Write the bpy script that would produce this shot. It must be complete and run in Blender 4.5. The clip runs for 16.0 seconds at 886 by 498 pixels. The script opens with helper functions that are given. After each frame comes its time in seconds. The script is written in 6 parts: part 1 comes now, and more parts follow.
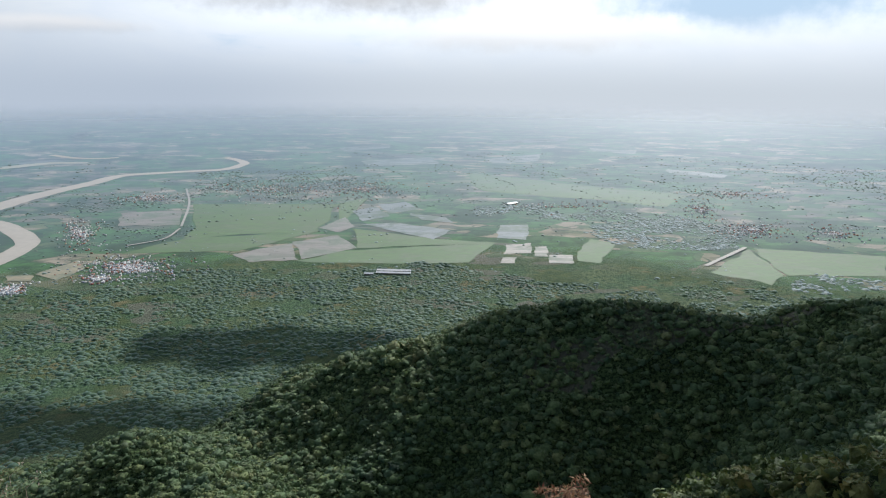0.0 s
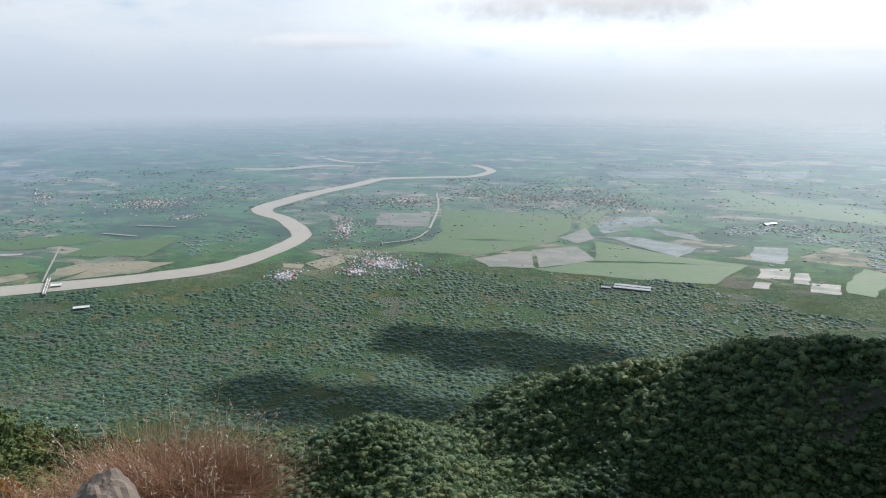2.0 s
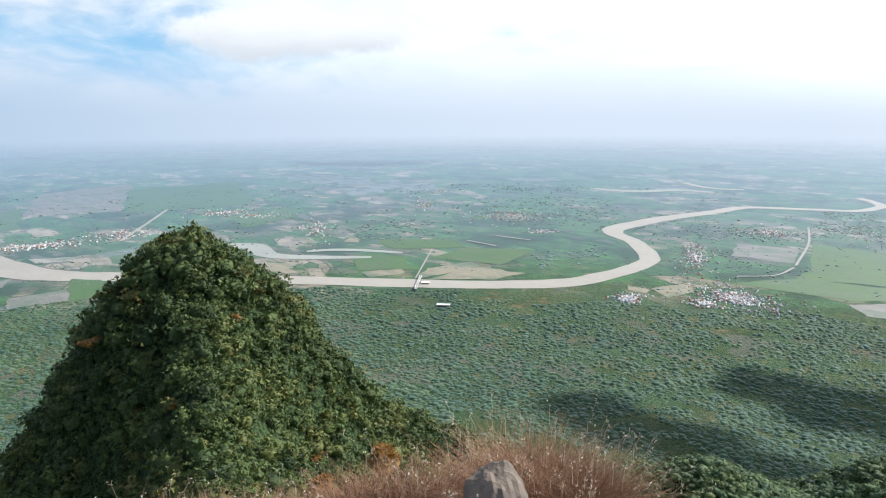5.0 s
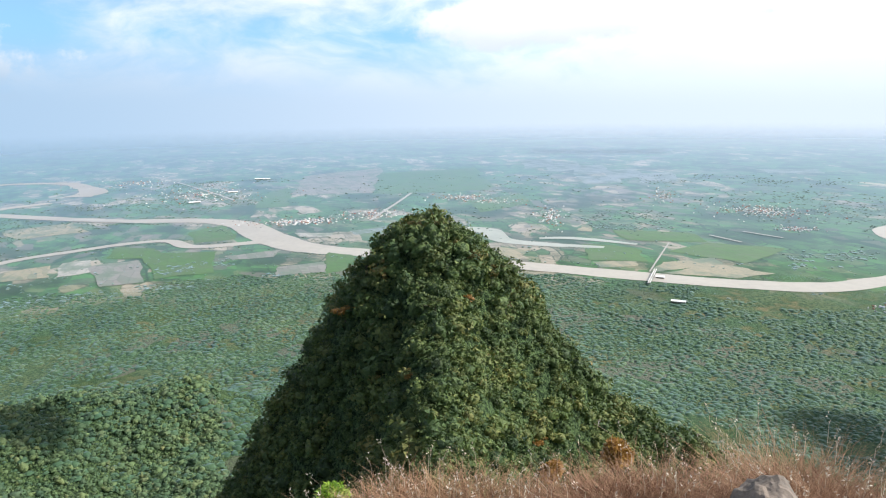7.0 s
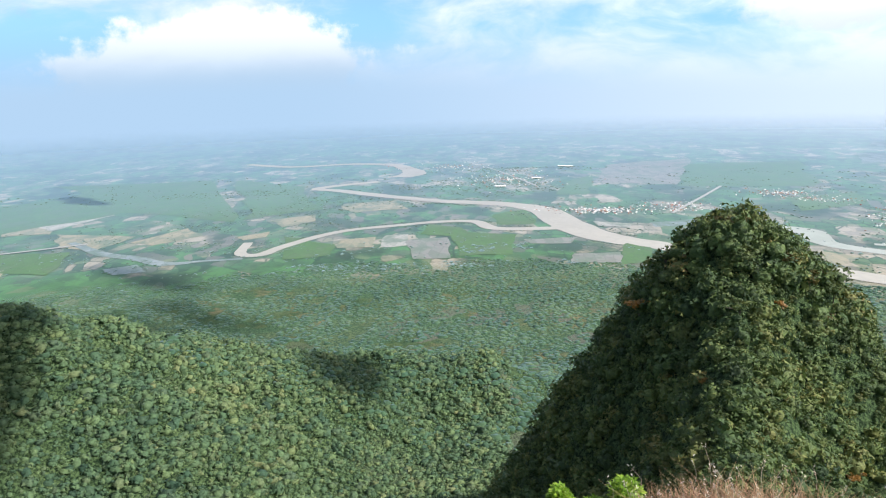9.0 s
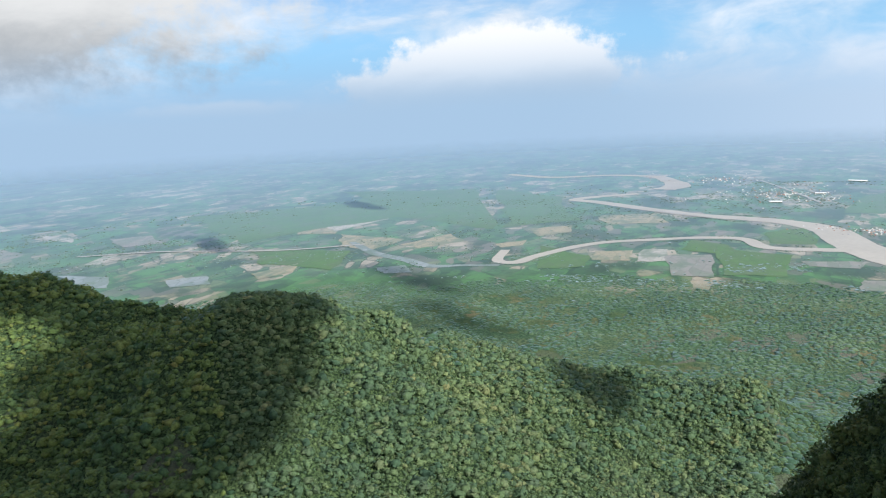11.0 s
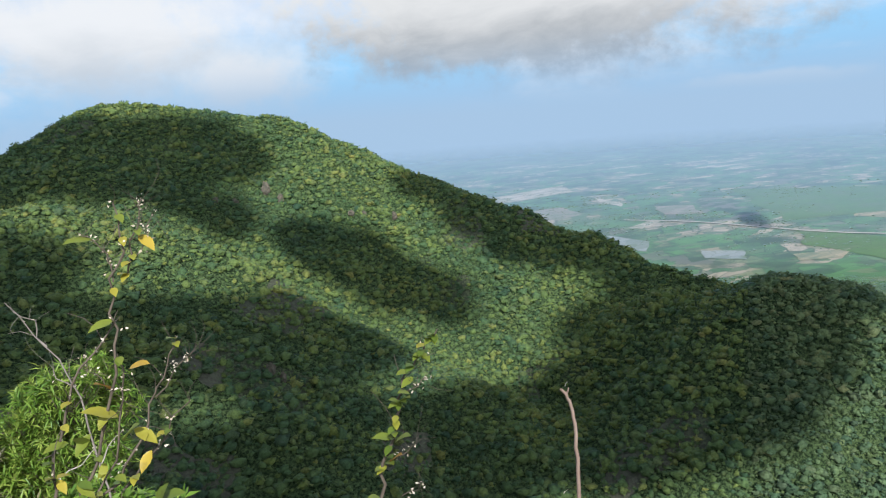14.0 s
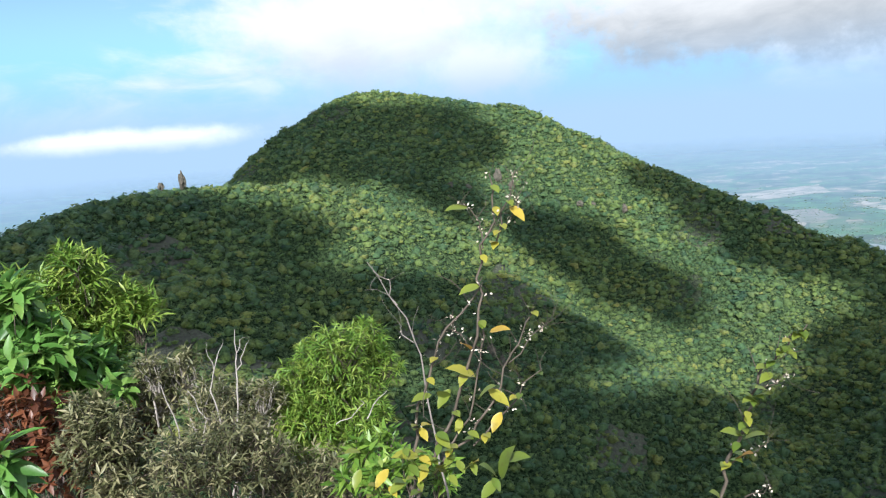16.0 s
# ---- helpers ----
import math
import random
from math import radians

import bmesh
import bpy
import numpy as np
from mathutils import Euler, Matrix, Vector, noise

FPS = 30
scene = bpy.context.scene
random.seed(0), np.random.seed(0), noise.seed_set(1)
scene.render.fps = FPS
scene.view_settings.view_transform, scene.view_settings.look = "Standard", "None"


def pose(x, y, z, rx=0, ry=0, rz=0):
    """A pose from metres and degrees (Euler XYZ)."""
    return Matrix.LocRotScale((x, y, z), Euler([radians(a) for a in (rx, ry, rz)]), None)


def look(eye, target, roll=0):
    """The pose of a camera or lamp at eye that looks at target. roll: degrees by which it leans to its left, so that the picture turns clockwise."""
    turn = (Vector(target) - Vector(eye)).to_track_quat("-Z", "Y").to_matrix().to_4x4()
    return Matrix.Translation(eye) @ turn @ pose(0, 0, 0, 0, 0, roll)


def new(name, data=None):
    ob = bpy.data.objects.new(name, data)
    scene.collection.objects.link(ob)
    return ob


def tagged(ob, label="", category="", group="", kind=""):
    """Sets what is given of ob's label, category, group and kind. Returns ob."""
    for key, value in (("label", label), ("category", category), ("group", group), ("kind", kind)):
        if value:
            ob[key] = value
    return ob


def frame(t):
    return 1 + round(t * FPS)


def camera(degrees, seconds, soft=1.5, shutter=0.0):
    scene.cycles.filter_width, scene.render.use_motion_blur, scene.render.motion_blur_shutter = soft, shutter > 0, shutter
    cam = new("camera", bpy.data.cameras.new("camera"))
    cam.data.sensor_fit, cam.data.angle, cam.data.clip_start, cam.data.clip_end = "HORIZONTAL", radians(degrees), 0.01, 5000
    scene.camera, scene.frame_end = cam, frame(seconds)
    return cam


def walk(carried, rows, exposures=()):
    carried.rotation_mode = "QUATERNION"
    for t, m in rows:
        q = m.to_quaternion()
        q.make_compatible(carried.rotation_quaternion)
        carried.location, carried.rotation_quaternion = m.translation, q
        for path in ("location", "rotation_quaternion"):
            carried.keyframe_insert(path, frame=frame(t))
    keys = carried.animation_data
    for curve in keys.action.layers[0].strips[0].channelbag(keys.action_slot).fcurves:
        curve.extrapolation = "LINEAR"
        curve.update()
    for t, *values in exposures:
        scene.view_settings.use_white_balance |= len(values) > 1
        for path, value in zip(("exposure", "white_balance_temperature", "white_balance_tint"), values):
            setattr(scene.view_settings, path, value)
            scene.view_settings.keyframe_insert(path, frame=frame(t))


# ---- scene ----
# camera: held by somebody turning on the spot on the summit
H = 140.0
cam = camera(63.1, 16.0, soft=1.15)
walk(cam, [
    (0.0, pose(-0.000, 0.500, 140.000, 76.20, -0.40, 0.00)),
    (0.5, pose(-0.042, 0.498, 140.000, 76.10, -0.24, 4.81)),
    (1.0, pose(-0.083, 0.493, 140.000, 76.34, -0.18, 9.53)),
    (1.5, pose(-0.122, 0.485, 140.000, 76.68, -0.06, 14.07)),
    (2.0, pose(-0.164, 0.472, 140.000, 76.95, 0.09, 19.16)),
    (2.5, pose(-0.201, 0.458, 140.000, 77.28, 0.28, 23.70)),
    (3.0, pose(-0.242, 0.438, 140.000, 77.79, 0.35, 28.92)),
    (3.5, pose(-0.275, 0.417, 140.000, 78.30, 0.28, 33.43)),
    (4.0, pose(-0.309, 0.393, 140.000, 78.64, 0.24, 38.23)),
    (6.5, pose(-0.432, 0.251, 140.000, 78.08, 0.65, 59.88)),
    (7.0, pose(-0.454, 0.209, 140.000, 77.91, 0.97, 65.28)),
    (7.5, pose(-0.472, 0.165, 140.000, 77.66, 1.11, 70.76)),
    (8.0, pose(-0.487, 0.115, 140.000, 77.61, 1.29, 76.69)),
    (8.5, pose(-0.497, 0.058, 140.000, 77.43, 1.87, 83.36)),
    (9.0, pose(-0.500, 0.010, 140.000, 77.53, 1.72, 88.88)),
    (11.5, pose(-0.345, -0.190, 140.035, 79.08, 3.42, 114.70)),
    (12.0, pose(-0.272, -0.232, 140.055, 78.62, 3.95, 120.78)),
    (12.5, pose(-0.231, -0.282, 140.058, 78.55, 4.26, 127.50)),
    (13.0, pose(-0.226, -0.335, 140.041, 79.06, 4.70, 135.15)),
    (13.5, pose(-0.239, -0.378, 140.014, 79.31, 4.72, 143.13)),
    (14.0, pose(-0.226, -0.414, 140.006, 79.62, 4.38, 150.44)),
    (14.5, pose(-0.193, -0.434, 140.000, 79.88, 4.19, 156.50)),
    (15.0, pose(-0.160, -0.449, 140.003, 79.69, 4.09, 161.11)),
    (15.5, pose(-0.132, -0.463, 140.009, 79.70, 3.87, 164.99)),
    (16.0, pose(-0.094, -0.466, 140.003, 80.07, 3.71, 168.65)),
], exposures=[(0.0, -0.14, 6300, 10), (3.5, 0.2, 6300, 10), (7.0, 0.62, 6400, 10), (9.0, 0.68, 6350, 10), (12.5, 0.31, 6300, 10), (14.5, 0.51, 6200, 10), (16.0, 0.76, 6050, 10)])

# ---------------------------------------------------------------- light
SUN_AZ, SUN_EL = 341.0, 39.0      # degrees; azimuth counted from +y to the left
sun_dir = Vector((-math.sin(radians(SUN_AZ)) * math.cos(radians(SUN_EL)),
                  math.cos(radians(SUN_AZ)) * math.cos(radians(SUN_EL)), math.sin(radians(SUN_EL))))
sun = new("sun", bpy.data.lights.new("sun", "SUN"))
sun.data.energy, sun.data.angle, sun.data.color = 5.0, radians(1.2), (1.0, 0.97, 0.92)
sun.matrix_world = look(sun_dir * 900, (0, 0, 0))


class Nodes:
    """Short hands for building node trees."""

    def __init__(self, tree):
        self.t = tree
        tree.nodes.clear()

    def add(self, kind, sets=(), **links):
        n = self.t.nodes.new(kind)
        for key, value in sets:
            if key in n.inputs:
                n.inputs[key].default_value = value
        for key, value in links.items():
            self.link(value, n.inputs[key.replace("_", " ")])
        return n

    def link(self, a, b):
        if hasattr(a, "outputs"):
            a = a.outputs[0]
        self.t.links.new(a, b)

    def value(self, sock, v):
        if isinstance(v, (int, float)):
            sock.default_value = v
        else:
            self.link(v, sock)

    def math(self, op, a, b=0.0, clamp=False):
        n = self.t.nodes.new("ShaderNodeMath")
        n.operation, n.use_clamp = op, clamp
        self.value(n.inputs[0], a)
        self.value(n.inputs[1], b)
        return n.outputs[0]

    def vmath(self, op, a, b=(0, 0, 0)):
        n = self.t.nodes.new("ShaderNodeVectorMath")
        n.operation = op
        for s, v in ((n.inputs[0], a), (n.inputs[1], b)):
            if isinstance(v, tuple):
                s.default_value = v
            else:
                self.link(v, s)
        return n.outputs["Value"] if op in ("LENGTH", "DOT_PRODUCT", "DISTANCE") else n.outputs[0]

    def range(self, v, a, b, c=0.0, d=1.0, smooth=True):
        n = self.t.nodes.new("ShaderNodeMapRange")
        n.interpolation_type = "SMOOTHSTEP" if smooth else "LINEAR"
        self.value(n.inputs[0], v)
        for i, x in enumerate((a, b, c, d)):
            n.inputs[i + 1].default_value = x
        return n.outputs[0]

    def mix(self, fac, a, b):
        n = self.t.nodes.new("ShaderNodeMix")
        n.data_type = "RGBA"
        self.value(n.inputs[0], fac)
        for s, v in ((n.inputs[6], a), (n.inputs[7], b)):
            if isinstance(v, tuple):
                s.default_value = (*v, 1)
            else:
                self.link(v, s)
        return n.outputs[2]

    def ramp(self, fac, stops, step=False):
        n = self.t.nodes.new("ShaderNodeValToRGB")
        n.color_ramp.interpolation = "CONSTANT" if step else "LINEAR"
        e = n.color_ramp.elements
        while len(e) < len(stops):
            e.new(0.5)
        for s, (p, c) in zip(e, stops):
            s.position, s.color = p, (*c, 1)
        self.link(fac, n.inputs[0])
        return n.outputs[0]

    def noise(self, vec, scale, detail=4.0, rough=0.55, out=0):
        n = self.t.nodes.new("ShaderNodeTexNoise")
        n.inputs["Scale"].default_value, n.inputs["Detail"].default_value = scale, detail
        n.inputs["Roughness"].default_value = rough
        self.link(vec, n.inputs["Vector"])
        return n.outputs[out]


world = bpy.data.worlds.new("world")
scene.world = world
world.use_nodes = True
w = Nodes(world.node_tree)
direction = w.add("ShaderNodeTexCoord").outputs["Generated"]
xyz = w.add("ShaderNodeSeparateXYZ", Vector=direction)
up = xyz.outputs[2]
sky = w.add("ShaderNodeTexSky")
sky.sky_type, sky.sun_disc = "NISHITA", False
sky.sun_elevation, sky.sun_rotation = radians(SUN_EL), radians(360 - SUN_AZ)
sky.altitude, sky.dust_density = 900, 2.0
blue = w.vmath("MULTIPLY", sky.outputs[0], (0.105, 0.118, 0.135))
# cloud sheet: lumps that flatten towards the horizon
flat = w.vmath("MULTIPLY", direction, (1.0, 1.0, 2.6))
warp = w.noise(flat, 3.0, 3.0, 0.5, 1)
lump = w.vmath("ADD", flat, w.vmath("MULTIPLY", warp, (0.22, 0.22, 0.3)))
big = w.noise(lump, 2.6, 7.0, 0.56)
fine = w.noise(lump, 9.0, 6.0, 0.6)
cover = w.math("ADD", w.math("MULTIPLY", big, 0.8), w.math("MULTIPLY", fine, 0.2))


def heading(az, el):
    return (-math.sin(radians(az)) * math.cos(radians(el)), math.cos(radians(az)) * math.cos(radians(el)), math.sin(radians(el)))


def bank(az, el, wide, tall, ragged=1.0, soft=0.2):
    """How much of a cloud bank lies in a direction; wide and tall in degrees."""
    c = heading(az, el)
    off = w.vmath("MULTIPLY", w.vmath("SUBTRACT", direction, c), (57.3 / wide, 57.3 / wide, 57.3 / tall))
    off = w.vmath("ADD", off, w.vmath("MULTIPLY", w.vmath("SUBTRACT", warp, (0.5, 0.5, 0.5)), (ragged, ragged, ragged)))
    off = w.vmath("ADD", off, w.vmath("MULTIPLY", w.vmath("SUBTRACT", w.noise(w.vmath("MULTIPLY", direction, (1.0, 1.0, 1.5)), 16.0, 5.0, 0.55, 1), (0.5, 0.5, 0.5)), (0.9, 0.9, 0.9)))
    off = w.vmath("ADD", off, w.vmath("MULTIPLY", w.vmath("SUBTRACT", w.noise(direction, 46.0, 6.0, 0.62, 1), (0.5, 0.5, 0.5)), (0.55, 0.55, 0.55)))
    return w.range(w.vmath("LENGTH", off), 0.95 - soft, 0.95 + soft, 1.0, 0.0)


def lay(under, mask, crest, belly, el, tall):
    """A cloud with a white crest and a darker belly over what is under it."""
    shade = w.range(w.math("ADD", w.math("MULTIPLY", w.math("SUBTRACT", up, math.sin(radians(el))), 57.3 / tall), w.math("MULTIPLY", w.math("SUBTRACT", fine, 0.5), 1.2)), -0.9, 0.7)
    return w.mix(mask, under, w.mix(shade, belly, crest))


# blue above, paling towards the horizon
colour = w.mix(w.range(up, 0.0, 0.20), (0.22, 0.57, 0.92), blue)
# thin white sheet, closed on the sunward side and broken on the other
sunward = w.range(w.vmath("DOT_PRODUCT", direction, heading(5, 0)), -0.15, 0.95)
sheet = w.range(w.math("ADD", cover, w.math("MULTIPLY", w.math("MAXIMUM", sunward, w.range(up, 0.25, 0.7, 0.0, 0.25)), 0.24)), 0.47, 0.66)
colour = w.mix(w.math("MULTIPLY", sheet, 0.93), colour, w.mix(w.range(fine, 0.30, 0.70), w.mix(sunward, (0.62, 0.68, 0.75), (0.96, 1.03, 1.12)), w.mix(sunward, (0.80, 0.83, 0.87), (1.04, 1.09, 1.14))))
glow_wide = w.range(w.vmath("DOT_PRODUCT", direction, heading(348, 10)), 0.70, 0.98)
colour = w.vmath("MULTIPLY", colour, w.mix(glow_wide, (1.0, 1.0, 1.0), (1.52, 1.50, 1.49)))
glare = w.range(w.vmath("DOT_PRODUCT", direction, heading(341, 39)), 0.72, 0.97)
colour = w.mix(w.math("MULTIPLY", glare, 0.5), colour, (1.5, 1.5, 1.48))
colour = w.mix(w.math("MULTIPLY", bank(337, 4.6, 10, 1.7, 1.6, 0.5), 0.9), colour, (0.66, 0.90, 1.15))
colour = lay(colour, bank(354, 3.0, 10, 1.5, 1.8, 0.35), (1.55, 1.55, 1.54), (1.25, 1.27, 1.30), 2.4, 1.0)
# cloud banks
colour = lay(colour, bank(8, 6.6, 10, 2.0, 1.5, 0.5), (1.1, 1.1, 1.1), (0.66, 0.70, 0.75), 5.5, 2)
colour = lay(colour, bank(27, 2.9, 6, 0.6, 1.8, 0.5), (1.2, 1.2, 1.2), (0.86, 0.91, 0.97), 2.8, 0.8)
colour = lay(colour, bank(58, 5.2, 8, 2.0), (0.92, 0.95, 0.98), (0.68, 0.73, 0.78), 5.0, 2)
colour = lay(colour, bank(103.5, 2.2, 12.5, 3.2, 2.3, 0.14), (0.92, 0.92, 0.92), (0.46, 0.50, 0.55), 1.9, 2.2)
colour = lay(colour, bank(126, 0.8, 6, 0.7, 1.6, 0.4), (0.84, 0.85, 0.86), (0.60, 0.65, 0.70), 0.6, 0.8)
colour = lay(colour, bank(141, 9.2, 22, 6.8, 1.2, 0.28), (0.74, 0.74, 0.73), (0.30, 0.33, 0.36), 6.4, 4.5)
colour = lay(colour, bank(174, 7.4, 12.5, 4.0, 1.6, 0.5), (0.80, 0.81, 0.82), (0.56, 0.60, 0.64), 6.4, 3)
colour = lay(colour, bank(165, 3.6, 5, 2.4, 1.0, 0.5), (0.74, 0.76, 0.78), (0.60, 0.64, 0.68), 3.2, 2)
# far haze along the horizon, whiter towards the sun
glow = w.range(w.vmath("DOT_PRODUCT", direction, heading(342, 4)), 0.78, 0.995)
haze = w.mix(glow, w.mix(sunward, (0.37, 0.52, 0.69), (0.66, 0.75, 0.87)), (0.84, 0.91, 0.98))
colour = w.mix(w.range(w.math("ADD", up, w.math("MULTIPLY", sunward, 0.024)), 0.115, -0.005, 0.0, 1.0), colour, haze)
colour = lay(colour, bank(191.5, 0.15, 7.5, 0.75, 1.7, 0.55), (0.90, 0.92, 0.94), (0.56, 0.66, 0.77), 0.1, 0.8)

out = w.add("ShaderNodeOutputWorld")
back = w.add("ShaderNodeBackground", (("Strength", 0.82),), Color=colour)
w.link(back, out.inputs[0])

# ---------------------------------------------------------------- materials
def material(name):
    m = bpy.data.materials.new(name)
    m.use_nodes = True
    return m, Nodes(m.node_tree)


def finish(n, colour, rough=0.8, bump=None, bump_strength=0.3, bump_distance=0.05, sheen=0.0, sheen_rough=0.5,
           sheen_tint=(1, 1, 1), spec=0.5, metal=0.0, through_light=0.0, ior=1.45, solid=None):
    p = n.add("ShaderNodeBsdfPrincipled", (("Sheen Roughness", sheen_rough), ("Metallic", metal),
              ("Sheen Tint", (*sheen_tint, 1)), ("IOR", ior)))
    if isinstance(colour, tuple):
        p.inputs["Base Color"].default_value = (*colour, 1)
    else:
        n.link(colour, p.inputs["Base Color"])
    n.value(p.inputs["Sheen Weight"], sheen)
    n.value(p.inputs["Roughness"], rough)
    n.value(p.inputs["Specular IOR Level"], spec)
    if bump is not None:
        b = n.add("ShaderNodeBump", (("Strength", bump_strength), ("Distance", bump_distance)), Height=bump)
        n.link(b, p.inputs["Normal"])
    last = p
    if through_light:
        t = n.add("ShaderNodeBsdfTranslucent")
        if isinstance(colour, tuple):
            t.inputs[0].default_value = (*colour, 1)
        else:
            n.link(colour, t.inputs[0])
        last = n.add("ShaderNodeMixShader", (("Fac", through_light),))
        n.link(p, last.inputs[1])
        n.link(t, last.inputs[2])
    # below 1 the surface thins out and the sky's haze colour shows through
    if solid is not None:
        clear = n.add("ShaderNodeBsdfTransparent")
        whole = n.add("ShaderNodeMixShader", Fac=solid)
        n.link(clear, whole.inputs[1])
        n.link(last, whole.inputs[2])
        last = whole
    o = n.add("ShaderNodeOutputMaterial")
    n.link(last, o.inputs[0])


def foliage(name, stops, through_light=0.18, rough=0.55, patch=0.02, sheen=0.0, spec=0.3, sway=0.5, ruffled=0.6, rusty=0.92, each=0.30):
    """Leaves: a colour for each crown from its 'tint', varied by patches and from leaf to leaf; a few crowns are rusty.
    The bluish sheen imitates haze.
    """
    m, n = material(name)
    tint = n.add("ShaderNodeAttribute")
    tint.attribute_name = "tint"
    g = n.add("ShaderNodeNewGeometry")
    leaf = n.math("MULTIPLY", n.math("SUBTRACT", g.outputs["Random Per Island"], 0.5), each)
    big = n.math("MULTIPLY", n.math("SUBTRACT", n.noise(g.outputs["Position"], patch, 5.0, 0.62), 0.5), sway * 2)
    f = n.math("ADD", n.math("ADD", tint.outputs["Fac"], leaf), big, clamp=True)
    c = n.ramp(f, stops)
    c = n.mix(n.range(tint.outputs["Fac"], rusty, rusty + 0.02), c, n.ramp(g.outputs["Random Per Island"], [(0.0, (0.085, 0.066, 0.032)), (1.0, (0.170, 0.128, 0.056))]))
    kind = n.add("ShaderNodeTexWhiteNoise")
    kind.noise_dimensions = "1D"
    n.link(tint.outputs["Fac"], kind.inputs["W"])
    sort = kind.outputs["Value"]
    c = n.mix(n.range(sort, 0.70, 1.0, 0.0, 0.65), c, n.vmath("MULTIPLY", c, (1.35, 1.02, 1.15)))
    c = n.mix(n.range(sort, 0.30, 0.0, 0.0, 0.7), c, n.vmath("MULTIPLY", c, (0.76, 0.88, 0.98)))
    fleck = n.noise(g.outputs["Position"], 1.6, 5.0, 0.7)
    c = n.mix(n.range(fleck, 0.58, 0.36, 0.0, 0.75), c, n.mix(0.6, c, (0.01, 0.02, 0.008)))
    ruffle = n.noise(g.outputs["Position"], 1.9, 5.0, 0.7)
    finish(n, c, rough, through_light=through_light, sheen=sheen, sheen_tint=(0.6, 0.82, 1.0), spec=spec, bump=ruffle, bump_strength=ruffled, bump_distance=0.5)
    return m


GREEN = [(0.0, (0.036, 0.072, 0.044)), (0.30, (0.080, 0.138, 0.070)), (0.55, (0.138, 0.202, 0.084)),
         (0.82, (0.205, 0.245, 0.096)), (1.0, (0.255, 0.255, 0.110))]
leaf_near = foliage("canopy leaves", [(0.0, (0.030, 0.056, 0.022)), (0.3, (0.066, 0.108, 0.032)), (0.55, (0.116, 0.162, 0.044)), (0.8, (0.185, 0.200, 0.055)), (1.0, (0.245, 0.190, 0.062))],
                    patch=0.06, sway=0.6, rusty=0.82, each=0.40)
# slope and lowland leaves carry a bluish sheen in place of haze
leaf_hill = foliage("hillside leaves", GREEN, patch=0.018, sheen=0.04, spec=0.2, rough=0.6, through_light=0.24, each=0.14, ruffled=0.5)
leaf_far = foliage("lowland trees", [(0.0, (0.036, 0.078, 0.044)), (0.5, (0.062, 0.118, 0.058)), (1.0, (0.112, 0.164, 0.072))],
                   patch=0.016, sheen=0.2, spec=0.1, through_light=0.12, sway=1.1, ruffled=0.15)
# greener, with a little more sheen for the haze before the mountain
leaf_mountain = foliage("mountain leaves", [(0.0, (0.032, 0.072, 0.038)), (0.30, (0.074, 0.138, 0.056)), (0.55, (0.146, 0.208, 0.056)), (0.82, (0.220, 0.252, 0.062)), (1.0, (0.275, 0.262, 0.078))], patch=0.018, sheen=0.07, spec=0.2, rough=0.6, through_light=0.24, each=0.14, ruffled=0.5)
# lighter base and strong bluish sheen stand in for haze over far trees
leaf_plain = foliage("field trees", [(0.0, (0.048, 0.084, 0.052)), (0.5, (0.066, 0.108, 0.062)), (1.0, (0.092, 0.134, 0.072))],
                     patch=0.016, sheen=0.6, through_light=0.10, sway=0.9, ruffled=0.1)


def haze_rough(n, reach, near=0.75):
    """Roughness of the plain: lower with distance, its sky reflection standing in for haze."""
    return n.range(reach, 600.0, 3000.0, near, 0.5)


